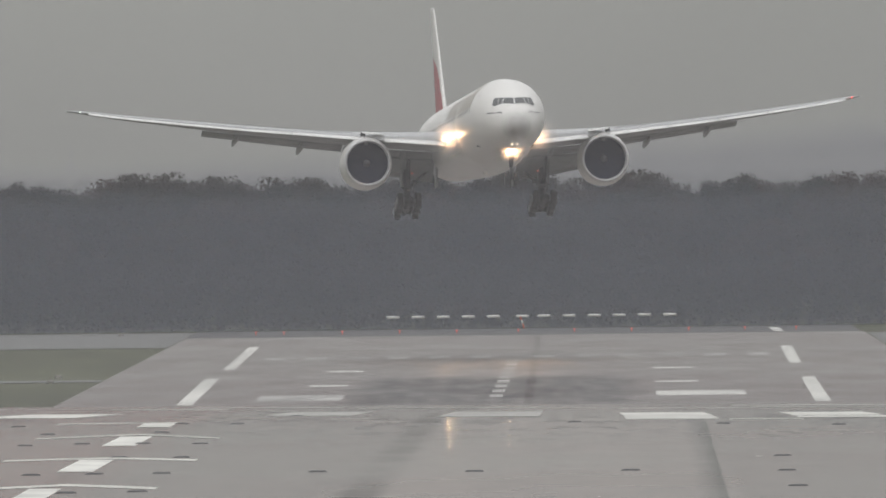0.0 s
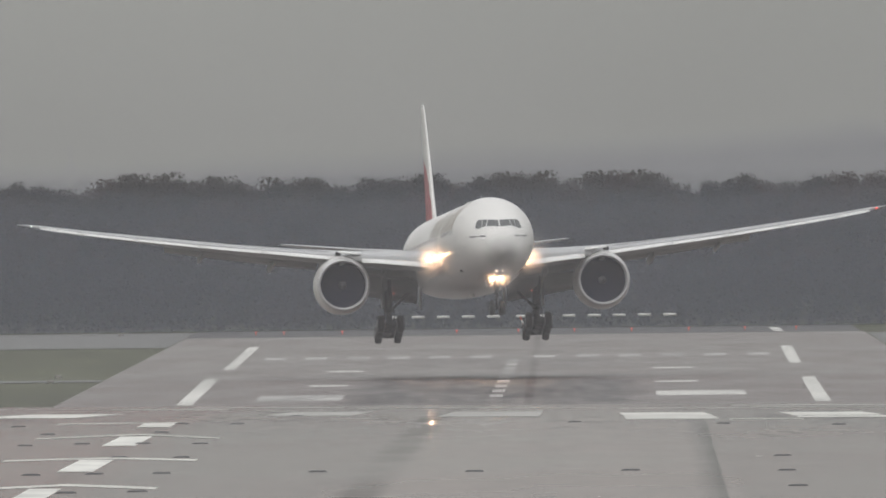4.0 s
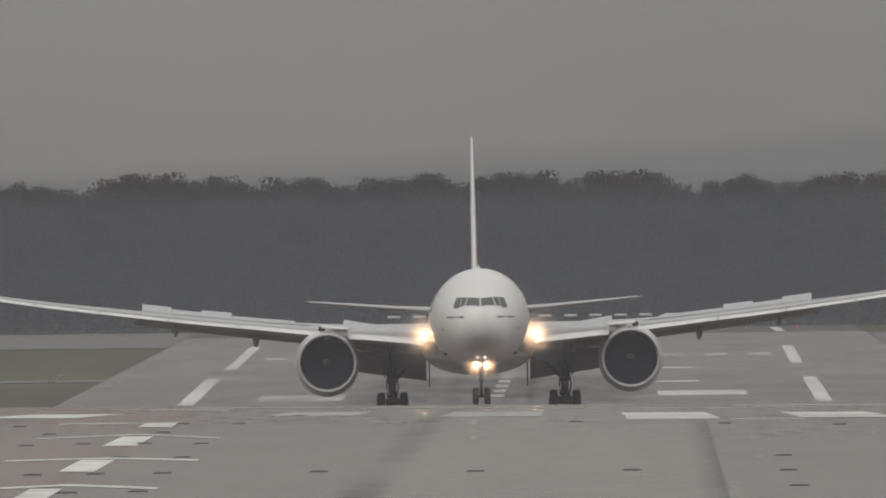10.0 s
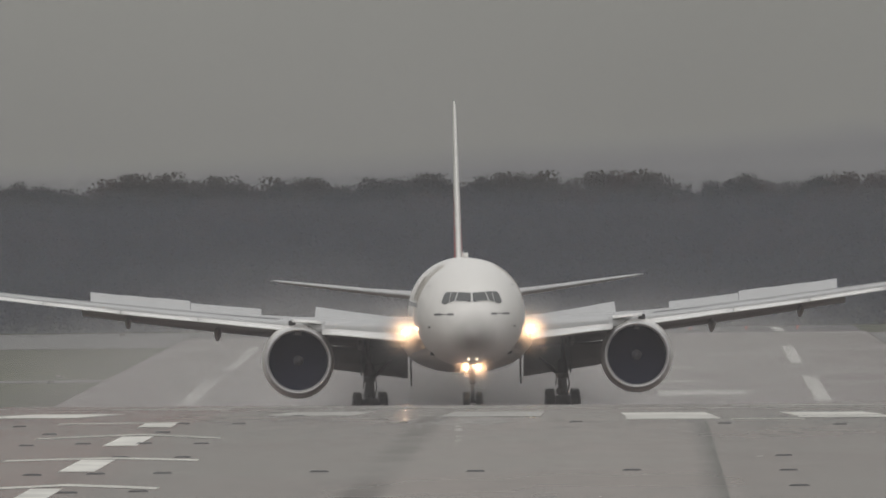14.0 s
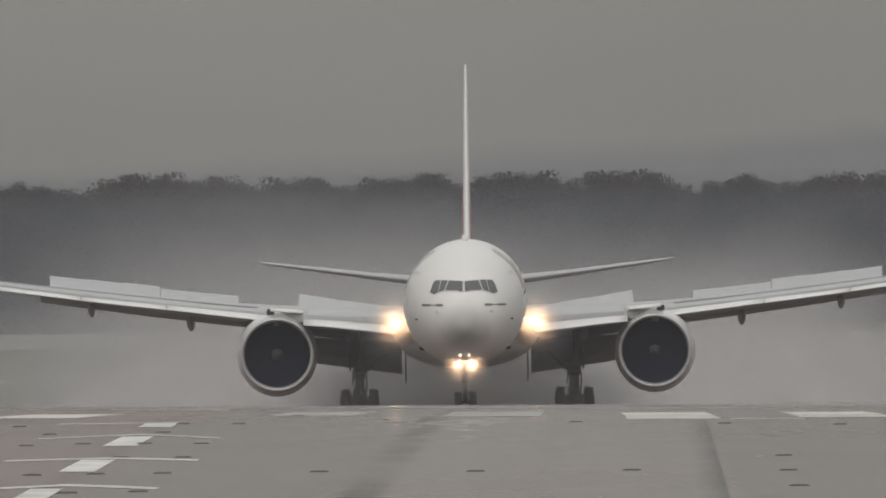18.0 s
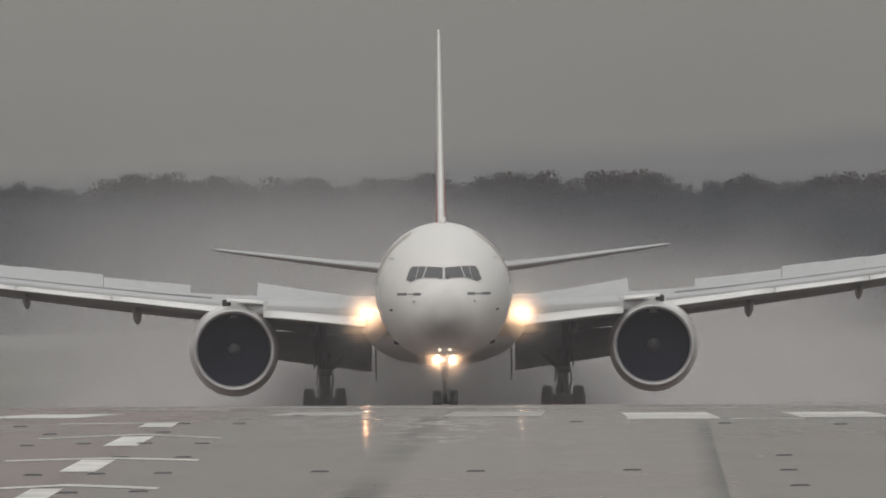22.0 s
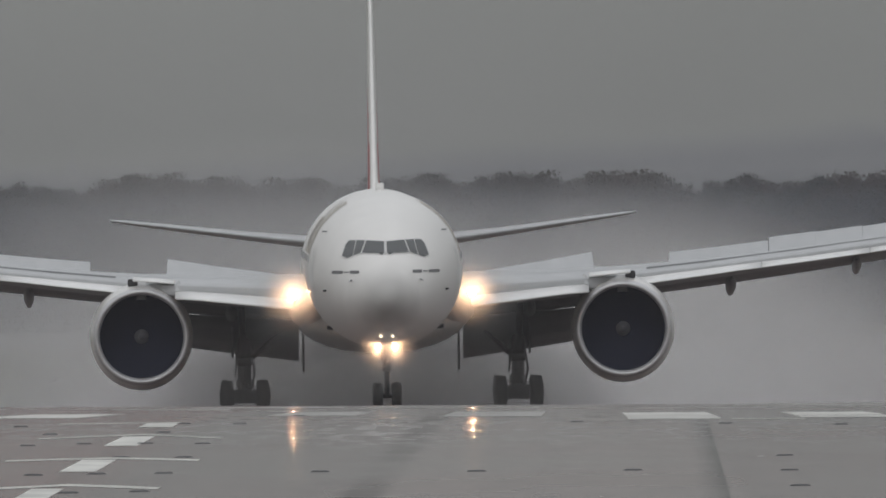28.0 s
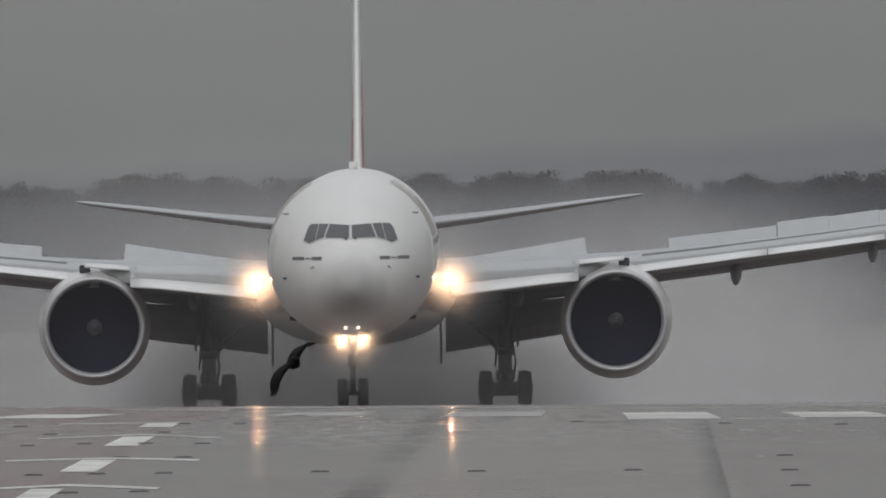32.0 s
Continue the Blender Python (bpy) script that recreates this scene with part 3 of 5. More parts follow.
# each hill layer glows paler than the one before it: haze put into the colour
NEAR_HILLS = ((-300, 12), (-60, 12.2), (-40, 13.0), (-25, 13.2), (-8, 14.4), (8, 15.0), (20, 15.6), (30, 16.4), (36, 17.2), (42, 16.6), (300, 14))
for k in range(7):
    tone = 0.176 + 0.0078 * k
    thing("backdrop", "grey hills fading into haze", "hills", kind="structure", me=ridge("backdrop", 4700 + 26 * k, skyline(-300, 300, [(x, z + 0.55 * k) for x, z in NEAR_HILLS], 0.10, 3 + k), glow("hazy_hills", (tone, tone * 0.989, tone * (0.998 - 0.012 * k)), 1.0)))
for x, z, w in ((-61.5, 18.2, 0.5), (-53.0, 17.2, 0.25)):
    thing("radio_tower", "slim tower fading in the haze", "tower", m=pose(x, 4650, -0.5), me=raw("radio_tower", *joined(rod((0, 0, 0), (0, 0, z * 0.8), w, w * 0.8, 8), rod((0, 0, z * 0.78), (0, 0, z * 0.86), w * 1.6, w * 1.3, 8), rod((0, 0, z * 0.85), (0, 0, z), w * 0.5, w * 0.2, 6)), TOWER))


# ---- airliner: nose to the camera, x across, y aft, z up from the tarmac under the main wheels ----
plane = thing("airliner", "white wide-body twin-engine airliner with red tail, flaps and wheels down", "airplane")
SECT = ((-37.1, 4.62, 0.02, 0.02), (-37.05, 4.63, 0.28, 0.26), (-36.9, 4.65, 0.52, 0.50), (-36.5, 4.72, 0.92, 0.88), (-36.0, 4.82, 1.25, 1.20), (-35.4, 4.95, 1.58, 1.53), (-34.6, 5.13, 1.93, 1.90),
        (-33.6, 5.32, 2.27, 2.28), (-32.4, 5.48, 2.56, 2.58), (-31.0, 5.61, 2.81, 2.82), (-29.2, 5.72, 3.0, 3.0), (-27.0, 5.78, 3.09, 3.09), (-10, 5.78, 3.1, 3.1), (12, 5.78, 3.1, 3.1),
        (16, 5.86, 3.04, 3.0), (20, 6.08, 2.78, 2.74), (24, 6.42, 2.34, 2.38), (28, 6.80, 1.75, 1.90), (32, 7.15, 1.08, 1.30), (35, 7.36, 0.5, 0.78), (36.8, 7.45, 0.14, 0.45))


def hull(y):
    ys = [s[0] for s in SECT]
    return [float(np.interp(y, ys, [s[i] for s in SECT])) for i in (1, 2, 3)]


def hull_rings(y0, y1, k=56):
    ys = sorted({s[0] for s in SECT if y0 <= s[0] <= y1} | {y0, y1} | set(np.linspace(-36.9, -27, 26)[(np.linspace(-36.9, -27, 26) > y0) & (np.linspace(-36.9, -27, 26) < y1)].tolist()))
    return [ring((0, y, hull(y)[0]), (1, 0, 0), (0, 0, 1), hull(y)[1], hull(y)[2], k) for y in ys]


def on_nose(x, z, lift=0.02):
    """The point of the nose at x, z seen from ahead, a little proud of the skin."""
    lo, hi = -37.09, -27.0
    for _ in range(40):
        mid = (lo + hi) / 2
        c, rx, rz = hull(mid)
        lo, hi = (lo, mid) if (x / rx) ** 2 + ((z - c) / rz) ** 2 < 1 else (mid, hi)
    return Vector((x, hi - lift, z + lift * 0.5))


def nose_panel(name, quads, material, parent, lift=0.02, label="", depth=5):
    """A pane laid on the nose: each four-cornered piece of its outline is divided so that it follows the skin."""
    verts, faces, k = [], [], depth + 1
    for poly in quads:
        a, b, c, d = [Vector(p) for p in poly]
        grid = [[a.lerp(d, i / depth).lerp(b.lerp(c, i / depth), j / depth) for i in range(k)] for j in range(k)]
        n = len(verts)
        verts += [on_nose(p.x, p.y, lift) for row in grid for p in row]
        faces += [(n + j * k + i, n + j * k + i + 1, n + (j + 1) * k + i + 1, n + (j + 1) * k + i) for j in range(depth) for i in range(depth)]
    return part(name, raw(name, verts, faces, material, True), parent, label)


fuselage = part("fuselage", raw("fuselage", *loft(hull_rings(-37.1, 36.8)), SOOT_SHADE, True), plane)
pane_me = raw("cabin_window", *box(-0.012, 0.012, -0.14, 0.14, -0.2, 0.2, 0.018), PORT)
for s in (1, -1):
    def corners(*pts):
        return [(x * s, z) for x, z in pts]

    frame_quads = [corners((0.0, 6.44), (0.0, 6.96), (0.80, 7.02), (0.98, 6.46)), corners((0.96, 6.46), (0.78, 7.02), (1.17, 7.03), (1.32, 6.36)), corners((1.30, 6.36), (1.15, 7.03), (1.44, 7.02), (1.52, 6.26)), corners((1.50, 6.265), (1.44, 7.02), (1.585, 6.84), (1.745, 6.37))]
    nose_panel("window_frame", frame_quads, FRAME, fuselage, 0.012, "pale worn window frame")
    nose_panel("cockpit_window", [corners((0.055, 6.48), (0.05, 6.93), (0.74, 6.98), (0.92, 6.50))], GLASS, fuselage, 0.03)
    nose_panel("cockpit_window", [corners((0.985, 6.50), (0.80, 6.98), (1.12, 6.99), (1.265, 6.415))], GLASS, fuselage, 0.03)
    nose_panel("cockpit_window", [corners((1.30, 6.40), (1.155, 6.99), (1.42, 6.98), (1.50, 6.305)), corners((1.50, 6.305), (1.42, 6.98), (1.545, 6.83), (1.70, 6.39))], GLASS, fuselage, 0.03)
    for a, b, h in ((1.05, 1.42, 0.06), (1.46, 1.64, 0.025), (1.68, 2.12, 0.06)):
        nose_panel("marking_bar", [corners((a, 5.75 - h), (a, 5.75 + h), (b, 5.75 + h), (b, 5.75 - h))], MARK, fuselage, 0.02)
    nose_panel("static_port", [corners((2.25, 7.33), (2.25, 7.38), (2.45, 7.37), (2.45, 7.32))], MARK, fuselage, 0.02)
    nose_panel("drain_port", [corners((2.05, 3.42), (2.05, 3.56), (2.30, 3.62), (2.30, 3.46))], DARK, fuselage, 0.02)
    nose_panel("wiper", [corners((0.12, 6.40), (0.12, 6.50), (0.20, 6.50), (0.24, 6.42))], DARK, fuselage, 0.05)
    # large gold title on the side, as plain shapes
    for k, (y0, wide) in enumerate(((-28.4, 3.6), (-24.4, 2.7), (-21.2, 0.8), (-19.9, 1.6), (-16.4, 1.9), (-14.0, 1.3), (-12.2, 1.6), (-10.1, 1.5))):
        low, high = 0.24, 1.08 if k in (0, 2, 4) else 0.74
        rows = [[(s * (hull(y0 + wide * i / 4)[1] + 0.012) * math.cos(a), y0 + wide * i / 4, hull(y0 + wide * i / 4)[0] + (hull(y0 + wide * i / 4)[2] + 0.012) * math.sin(a)) for a in np.linspace(low, high, 7)] for i in range(5)]
        part("title_shape", raw("title_shape", *loft(rows, close=False, cap=False), GOLD, True), fuselage, "gold lettering shape")
    part("pitot_tube", raw("pitot_tube", *rod(on_nose(1.35 * s, 5.45, 0), on_nose(1.35 * s, 5.45, 0) + Vector((0.1 * s, -0.45, -0.05)), 0.035, 0.02), STEEL), fuselage)
    part("sensor_vane", raw("sensor_vane", *box(2.35 * s - 0.12, 2.35 * s + 0.12, -33.2, -33.0, 5.0, 5.08), DARK), fuselage)
    for k in range(52):
        y = -28.5 + k * 1.02
        if abs(y + 17.5) > 0.9 and abs(y + 2) > 0.9:
            part("cabin_window", pane_me, fuselage, "", pose(s * hull(y)[1] * 0.9885, y, hull(y)[0] + 0.47))
    for y in (-30.2, -17.5, -2.0, 13.5, 25.0):
        rows = [[(s * (hull(y + d)[1] * math.cos(a) + 0.008), y + d, hull(y + d)[0] + (hull(y + d)[2] + 0.008) * math.sin(a)) for a in np.linspace(-0.22, 0.36, 8)] for d in (-0.53, -0.5, 0.0, 0.5, 0.53)]
        part("cabin_door", raw("cabin_door", *loft(rows, close=False, cap=False), WHITE, True), fuselage)

def fairing_rings():
    out = []
    for y, w, h in ((-16, 0.3, 0.2), (-14, 2.2, 1.0), (-10, 3.2, 1.35), (-2, 3.45, 1.45), (4, 3.3, 1.35), (8, 2.3, 0.9), (10, 0.4, 0.2)):
        out.append(ring((0, y, 3.75), (1, 0, 0), (0, 0, 1), w, h, 28))
    return out


part("belly_fairing", raw("belly_fairing", *loft(fairing_rings()), WHITE, True), plane)
shutters = []
for y, z, up in ((-8.0, 8.87, 1), (-9.0, 2.42, -1)):      # beacons on the back and under the belly, with added shells to hide them
    part("beacon", raw("beacon", *revolve([(0.0, -0.11), (0.08, -0.08), (0.11, 0.0), (0.08, 0.08), (0.0, 0.11)], 12), FLASH, True), plane, "red beacon lamp", pose(0, y, z + 0.12 * up))
    shell = [[(r * math.sin(a), -r * math.cos(a), h) for r, h in ((0.15, -0.17), (0.15, 0.17), (0.17, 0.17), (0.17, -0.17))] for a in np.linspace(-1.7, 1.7, 13)]
    shutters.append((part("beacon_shutter", raw("beacon_shutter", *loft(shell), WHITE, True), plane, "half shell added to hide the lamp between flashes", pose(0, y, z + 0.12 * up)), y, z + 0.12 * up))
for y in (-20, 2):
    part("blade_antenna", raw("blade_antenna", *loft([[(-0.03, y, 8.85), (0.03, y, 8.85), (0.03, y + 0.5, 8.85), (-0.03, y + 0.5, 8.85)], [(-0.01, y + 0.3, 9.25), (0.01, y + 0.3, 9.25), (0.01, y + 0.5, 9.25), (-0.01, y + 0.5, 9.25)]]), WHITE), plane)

# wing stations: across, leading edge y, trailing edge y, leading edge z, thickness
WING = ((2.6, -14.6, 0.6, 4.62, 1.35), (3.4, -14.0, 0.5, 4.72, 1.28), (6.5, -11.9, 0.1, 4.88, 1.06), (9.61, -9.8, -0.1, 5.08, 0.90), (13.0, -7.5, 1.0, 5.42, 0.74), (17.0, -4.8, 2.3, 5.88, 0.62),
        (20.0, -2.8, 3.3, 6.26, 0.54), (24.0, -0.1, 4.7, 6.78, 0.44), (28.0, 2.6, 6.1, 7.33, 0.34), (30.6, 4.4, 7.2, 7.76, 0.25), (31.6, 5.9, 7.9, 7.96, 0.16), (32.4, 7.9, 8.6, 8.12, 0.05))


def station(x):
    xs = [w[0] for w in WING]
    return [float(np.interp(x, xs, [w[i] for w in WING])) for i in (1, 2, 3, 4)]


def foil(x, s, u0=0.0, u1=1.0, k=14):
    """The wing's section at x between two parts of the chord, upper side then lower side."""
    le, te, z, th = station(x)
    c, up, low = te - le, [], []
    for i in range(k + 1):
        u = u0 + (u1 - u0) * (i / k) ** 1.6
        shape = 2.97 * math.sqrt(max(u, 0)) - 1.26 * u - 3.52 * u * u + 2.84 * u ** 3 - 1.03 * u ** 4
        mean = 0.05 * th * math.sin(math.pi * u) - 0.012 * c * u
        up.append((s * x, le + u * c, z + mean + th * 0.5 * max(shape, 0.01) * 1.35))
        low.append((s * x, le + u * c, z + mean - th * 0.5 * max(shape, 0.01) * 0.95))
    return up + low[::-1]


def wing_skin(name, s, x0, x1, u0, u1, material, parent, m=None, label=""):
    xs = sorted({x0, x1} | {w[0] for w in WING if x0 < w[0] < x1})
    verts, faces = loft([foil(x, s, u0, u1) for x in xs])
    if s > 0:
        faces = [f[::-1] for f in faces]
    me = raw(name, verts, faces, material, True)
    return part(name, me, parent, label, m)


# see-through discs added before the lamps, to imitate the lens halo round them
GLARE = spray_mat("lamp_halo_disc", 0.13, (0.9, 0.9, 0.9), inner=0.0, ragged=0.12)
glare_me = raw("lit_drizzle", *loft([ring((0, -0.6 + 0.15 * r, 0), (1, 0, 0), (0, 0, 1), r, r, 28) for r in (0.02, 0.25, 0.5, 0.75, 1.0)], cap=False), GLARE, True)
nose_halo_me = raw("lit_drizzle", *loft([ring((0, 0.1 * r, 0), (1, 0, 0), (0, 0, 1), r, r, 28) for r in (0.02, 0.25, 0.5, 0.75, 1.0)], cap=False), spray_mat("nose_halo_disc", 0.22, (0.9, 0.9, 0.9), inner=0.0, ragged=0.12), True)
spoilers, flexing, bogies, tailplanes = [], [], [], []
for s in (1, -1):
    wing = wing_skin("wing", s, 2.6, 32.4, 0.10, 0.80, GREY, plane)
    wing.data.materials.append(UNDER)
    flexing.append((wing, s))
    for p in wing.data.polygons:      # darker underside, its shade put into the grey
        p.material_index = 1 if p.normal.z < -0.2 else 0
    # drooped slats along the leading edge
    for x0, x1 in ((3.55, 8.25), (10.16, 15.23), (15.25, 19.63), (19.65, 24.03), (24.05, 28.22), (28.24, 30.9)):
        rings = []
        for x in np.linspace(x0, x1, 6):
            le, te, z, th = station(float(x))
            z += float(np.interp(x, (3.5, 4.0, 7.0, 8.3, 10.2, 14.0, 19.0, 31.0), (-0.27, -0.24, -0.10, -0.11, -0.03, 0.0, -0.06, -0.05)))
            k = min(1.15, max(0.60, 0.09 * (te - le)))
            rings.append([(s * float(x), le + k * a, z + k * b) for a, b in ((0.75, 0.22), (0.6, 0.20), (0.2, 0.135), (-0.2, 0.02), (-0.45, -0.085), (-0.60, -0.155), (-0.66, -0.20), (-0.62, -0.235), (-0.5, -0.22), (-0.2, -0.13), (0.2, 0.02), (0.55, 0.14))])
        verts, faces = loft(rings)
        part("slat", raw("slat", verts, faces if s > 0 else [f[::-1] for f in faces], SLAT, True), wing, "pale drooped slat")
    # the short flap between engine pylon and inner slat, with its raised end
    verts, faces = loft([[(s * x, -10.3 + dy, z + dz) for dy, dz in ((0.5, 0.10), (0.0, 0.07), (-0.25, -0.02), (-0.3, -0.09), (-0.15, -0.10), (0.4, 0.0))] for x, z in ((8.27, 5.36), (9.0, 5.43), (9.93, 5.50))])
    part("krueger_flap", raw("krueger_flap", verts, faces if s > 0 else [f[::-1] for f in faces], SLAT, True), wing, "pale flap above the engine")
    verts, faces = loft([[(s * x, y, z) for y, z in ((-10.7, z0), (-9.4, z0), (-9.4, z1), (-10.5, z1))] for x, z0, z1 in ((8.03, 5.0, 5.40), (8.10, 5.0, 5.43), (8.25, 4.98, 5.20))])
    part("flap_end_plate", raw("flap_end_plate", verts, faces, GREY), wing)
    # solid dark block that stands in for the shade of an open notch
    part("pylon_gap_block", raw("pylon_gap_block", *box(s * 9.93 - 0.20, s * 9.93 + 0.20, -10.05, -9.9, 5.20, 5.50, 0.03), DARK), wing, "dark block standing in for the shaded gap beside the pylon")
    # joint behind the slats
    rows = []
    for x in np.linspace(10.6, 30.4, 12):
        u = float(np.interp(x, (10.6, 22), (0.055, 0.15)))
        up = foil(float(x), s, u, u + 0.03, 1)
        rows.append([(p[0], p[1], p[2] + 0.012) for p in up[:2]])
    part("slat_joint", raw("slat_joint", *loft(rows, close=False, cap=False), JOINT), wing, "dark joint behind the slats")
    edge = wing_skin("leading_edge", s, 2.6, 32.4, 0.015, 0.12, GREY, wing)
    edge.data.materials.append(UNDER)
    # downward faces of the edge take the same grey with shade in it
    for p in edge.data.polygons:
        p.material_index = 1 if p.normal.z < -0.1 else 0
    # flaps, let down behind the trailing edge
    for x0, x1, drop, turn, chord, back in ((3.3, 8.5, 0.25, 36, 1.25, 0.0), (3.3, 8.5, 0.25, 36, 2.95, 1.03), (8.6, 10.7, 0.2, 20, 2.2, 0.0), (10.8, 21.8, 0.08, 20, 1.6, 0.0)):
        rings = []
        for x in np.linspace(x0, x1, 5):
            le, te, z, th = station(float(x))
            root_y, root_z = le + 0.80 * (te - le) + 0.15, z - drop - 0.10
            c = chord * (1 - 0.25 * (x - x0) / (x1 - x0))
            ca, sa, row = math.cos(radians(turn)), math.sin(radians(turn)), []
            for u, t in ((0.0, 0.0), (0.06, 0.09), (0.25, 0.13), (0.6, 0.08), (1.0, 0.01), (0.6, -0.05), (0.25, -0.08), (0.06, -0.06)):
                a, b = u * c + back, t * min(c, 1.8) * 0.55
                row.append((s * float(x), root_y + a * ca + b * sa, root_z - a * sa + b * ca))
            rings.append(row)
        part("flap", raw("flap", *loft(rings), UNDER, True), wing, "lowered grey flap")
    # flap track fairings
    for x, size in ((6.0, 0.9), (14.1, 0.8), (19.2, 0.7)):
        le, te, z, th = station(x)
        rings = [ring((s * x, te + d * size, z - 0.88 * size + dz * size), (1, 0, 0), (0, 0, 1), w * size, h * size, 14)
                 for d, dz, w, h in ((-4.6, 0.25, 0.05, 0.05), (-3.6, 0.1, 0.2, 0.28), (-1.8, 0.0, 0.27, 0.40), (0.4, -0.15, 0.25, 0.40), (1.8, -0.34, 0.18, 0.28), (2.7, -0.44, 0.06, 0.08))]
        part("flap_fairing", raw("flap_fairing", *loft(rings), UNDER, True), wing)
    # spoiler panels, hinged on their front edge
    for x0, x1, c in ((4.3, 6.455, 1.6), (6.465, 8.6, 1.6), (11.6, 13.675, 1.1), (13.685, 15.60, 1.1), (15.64, 17.535, 1.3), (17.545, 19.435, 1.25), (19.445, 21.3, 1.2)):
        (a0, b0, z0, t0), (a1, b1, z1, t1) = station(x0), station(x1)
        h0, h1 = Vector((s * x0, a0 + 0.66 * (b0 - a0), z0 + t0 * 0.30)), Vector((s * x1, a1 + 0.66 * (b1 - a1), z1 + t1 * 0.30))
        if x0 < 9:      # the inboard pair lies lower at the wing root
            h0.z -= 0.115 * (8.6 - x0)
            h1.z -= 0.115 * (8.6 - x1)
        d = h1 - h0
        v = [(0, 0, 0), tuple(d), (d.x, d.y + c, d.z - 0.10), (0, c, -0.10)]
        verts = v + [(p[0], p[1], p[2] + 0.06) for p in v]
        faces = [(0, 1, 2, 3), (7, 6, 5, 4), (0, 4, 5, 1), (1, 5, 6, 2), (2, 6, 7, 3), (3, 7, 4, 0)]
        if s < 0:
            faces = [f[::-1] for f in faces]
        ob = part("spoiler", raw("spoiler", verts, faces, GREY), wing, "", Matrix.Translation(h0))
        spoilers.append((ob, h0, d * s, 9.4 if x0 < 9 else 8.75 if x0 == 15.64 else 8.45 if x0 == 19.445 else 9.5, x0 < 9))
    # tip lamp
    le, te, z, th = station(31.4)
    part("tip_light", raw("tip_light", *revolve([(0.0, -0.2), (0.05, -0.12), (0.06, 0.0), (0.0, 0.2)], 10), NAV_R if s > 0 else NAV_W, True), wing, "red tip lamp" if s > 0 else "white tip lamp", pose(s * 31.5, le - 0.05, z))
    # landing lamp in the wing root
    lamp = part("landing_light", raw("landing_light", *revolve([(0.0, -0.04), (0.05, -0.03), (0.09, 0.0), (0.10, 0.04)], 24), LAMP, True), plane, "glaring landing lamp", pose(s * 3.56, -15.35, 4.76))
    part("lamp_housing", raw("lamp_housing", *revolve([(0.105, 0.02), (0.19, -0.27), (0.20, -0.27), (0.24, 0.4), (0.15, 1.2)], 24), GREY, True), lamp)
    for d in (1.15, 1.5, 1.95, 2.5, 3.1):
        part("lit_drizzle", glare_me, lamp, "see-through disc added to give the lamp a halo", Matrix.Diagonal((d, d, d, 1)))
    part("turnoff_light", raw("turnoff_light", *revolve([(0.0, -0.04), (0.035, -0.03), (0.045, 0.1)], 12), LAMP_S, True), plane, "small runway lamp", pose(s * 3.02, -15.6, 4.95))
    part("root_fillet", raw("root_fillet", *loft([ring((s * 2.75, y, z), (1, 0, 0), (0, 0, 1), w, h, 16) for y, z, w, h in ((-16.5, 4.5, 0.1, 0.15), (-15.0, 4.55, 0.4, 0.4), (-13.5, 4.5, 0.75, 0.7), (-8, 4.3, 1.0, 1.0), (0, 4.0, 0.8, 0.8))]), WHITE, True), plane)

    # engine
    ex, ez = s * 9.61, 3.19
    eng = new("engine")
    eng.parent, eng.matrix_basis = plane, pose(ex, -10.6, ez, 0.4, 0, 0)
    cowl = revolve([(1.935, 0.13), (1.975, 0.35), (2.015, 0.75), (2.045, 1.3), (2.055, 1.9), (2.04, 2.8), (1.96, 4.0), (1.80, 5.2), (1.62, 5.8), (1.56, 5.8)], 64)
    part("nacelle", raw("nacelle", [(x, y, z * (1 + 0.05 * min(1, max(0, y - 0.13) / 0.9))) for x, y, z in cowl[0]], cowl[1], WHITE, True), eng, "white engine cowl")
    part("inlet_lip", raw("inlet_lip", *revolve([(1.665, 0.55), (1.665, 0.25), (1.69, 0.05), (1.735, -0.10), (1.79, -0.15), (1.85, -0.11), (1.90, 0.0), (1.937, 0.13)], 64), LIP, True), eng, "polished metal inlet lip")
    part("pylon_cap", raw("pylon_cap", *loft([ring((0, y, z), (1, 0, 0), (0, 0, 1), w, h, 16) for y, z, w, h in ((0.5, 1.90, 0.05, 0.05), (0.9, 1.98, 0.45, 0.18), (1.6, 2.05, 0.55, 0.24), (3.5, 2.05, 0.5, 0.25))]), WHITE, True), eng, "white cap under the pylon")
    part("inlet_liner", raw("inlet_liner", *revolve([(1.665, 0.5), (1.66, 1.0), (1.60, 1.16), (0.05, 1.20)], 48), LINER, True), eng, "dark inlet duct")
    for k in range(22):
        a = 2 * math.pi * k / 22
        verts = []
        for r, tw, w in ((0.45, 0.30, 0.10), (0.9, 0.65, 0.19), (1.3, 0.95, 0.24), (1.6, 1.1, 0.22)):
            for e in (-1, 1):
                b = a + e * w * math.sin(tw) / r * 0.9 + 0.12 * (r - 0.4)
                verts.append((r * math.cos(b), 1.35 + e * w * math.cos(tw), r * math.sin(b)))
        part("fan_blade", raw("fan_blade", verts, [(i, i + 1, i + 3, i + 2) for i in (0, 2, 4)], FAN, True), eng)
    part("spinner", raw("spinner", *revolve([(0.0, 0.85), (0.10, 0.90), (0.24, 1.1), (0.36, 1.3), (0.42, 1.5)], 24), SPIN, True), eng, "worn grey spinner")
    swirl = []
    for i in range(15):
        a = 0.5 + i * 0.30
        r = 0.07 + 0.006 * i
        y = float(np.interp(r, [0, 0.10, 0.24, 0.36], [0.85, 0.90, 1.1, 1.3])) - 0.02
        swirl.append([(r * math.cos(a), y, r * math.sin(a)), ((r + 0.025) * math.cos(a), y + 0.02, (r + 0.025) * math.sin(a))])
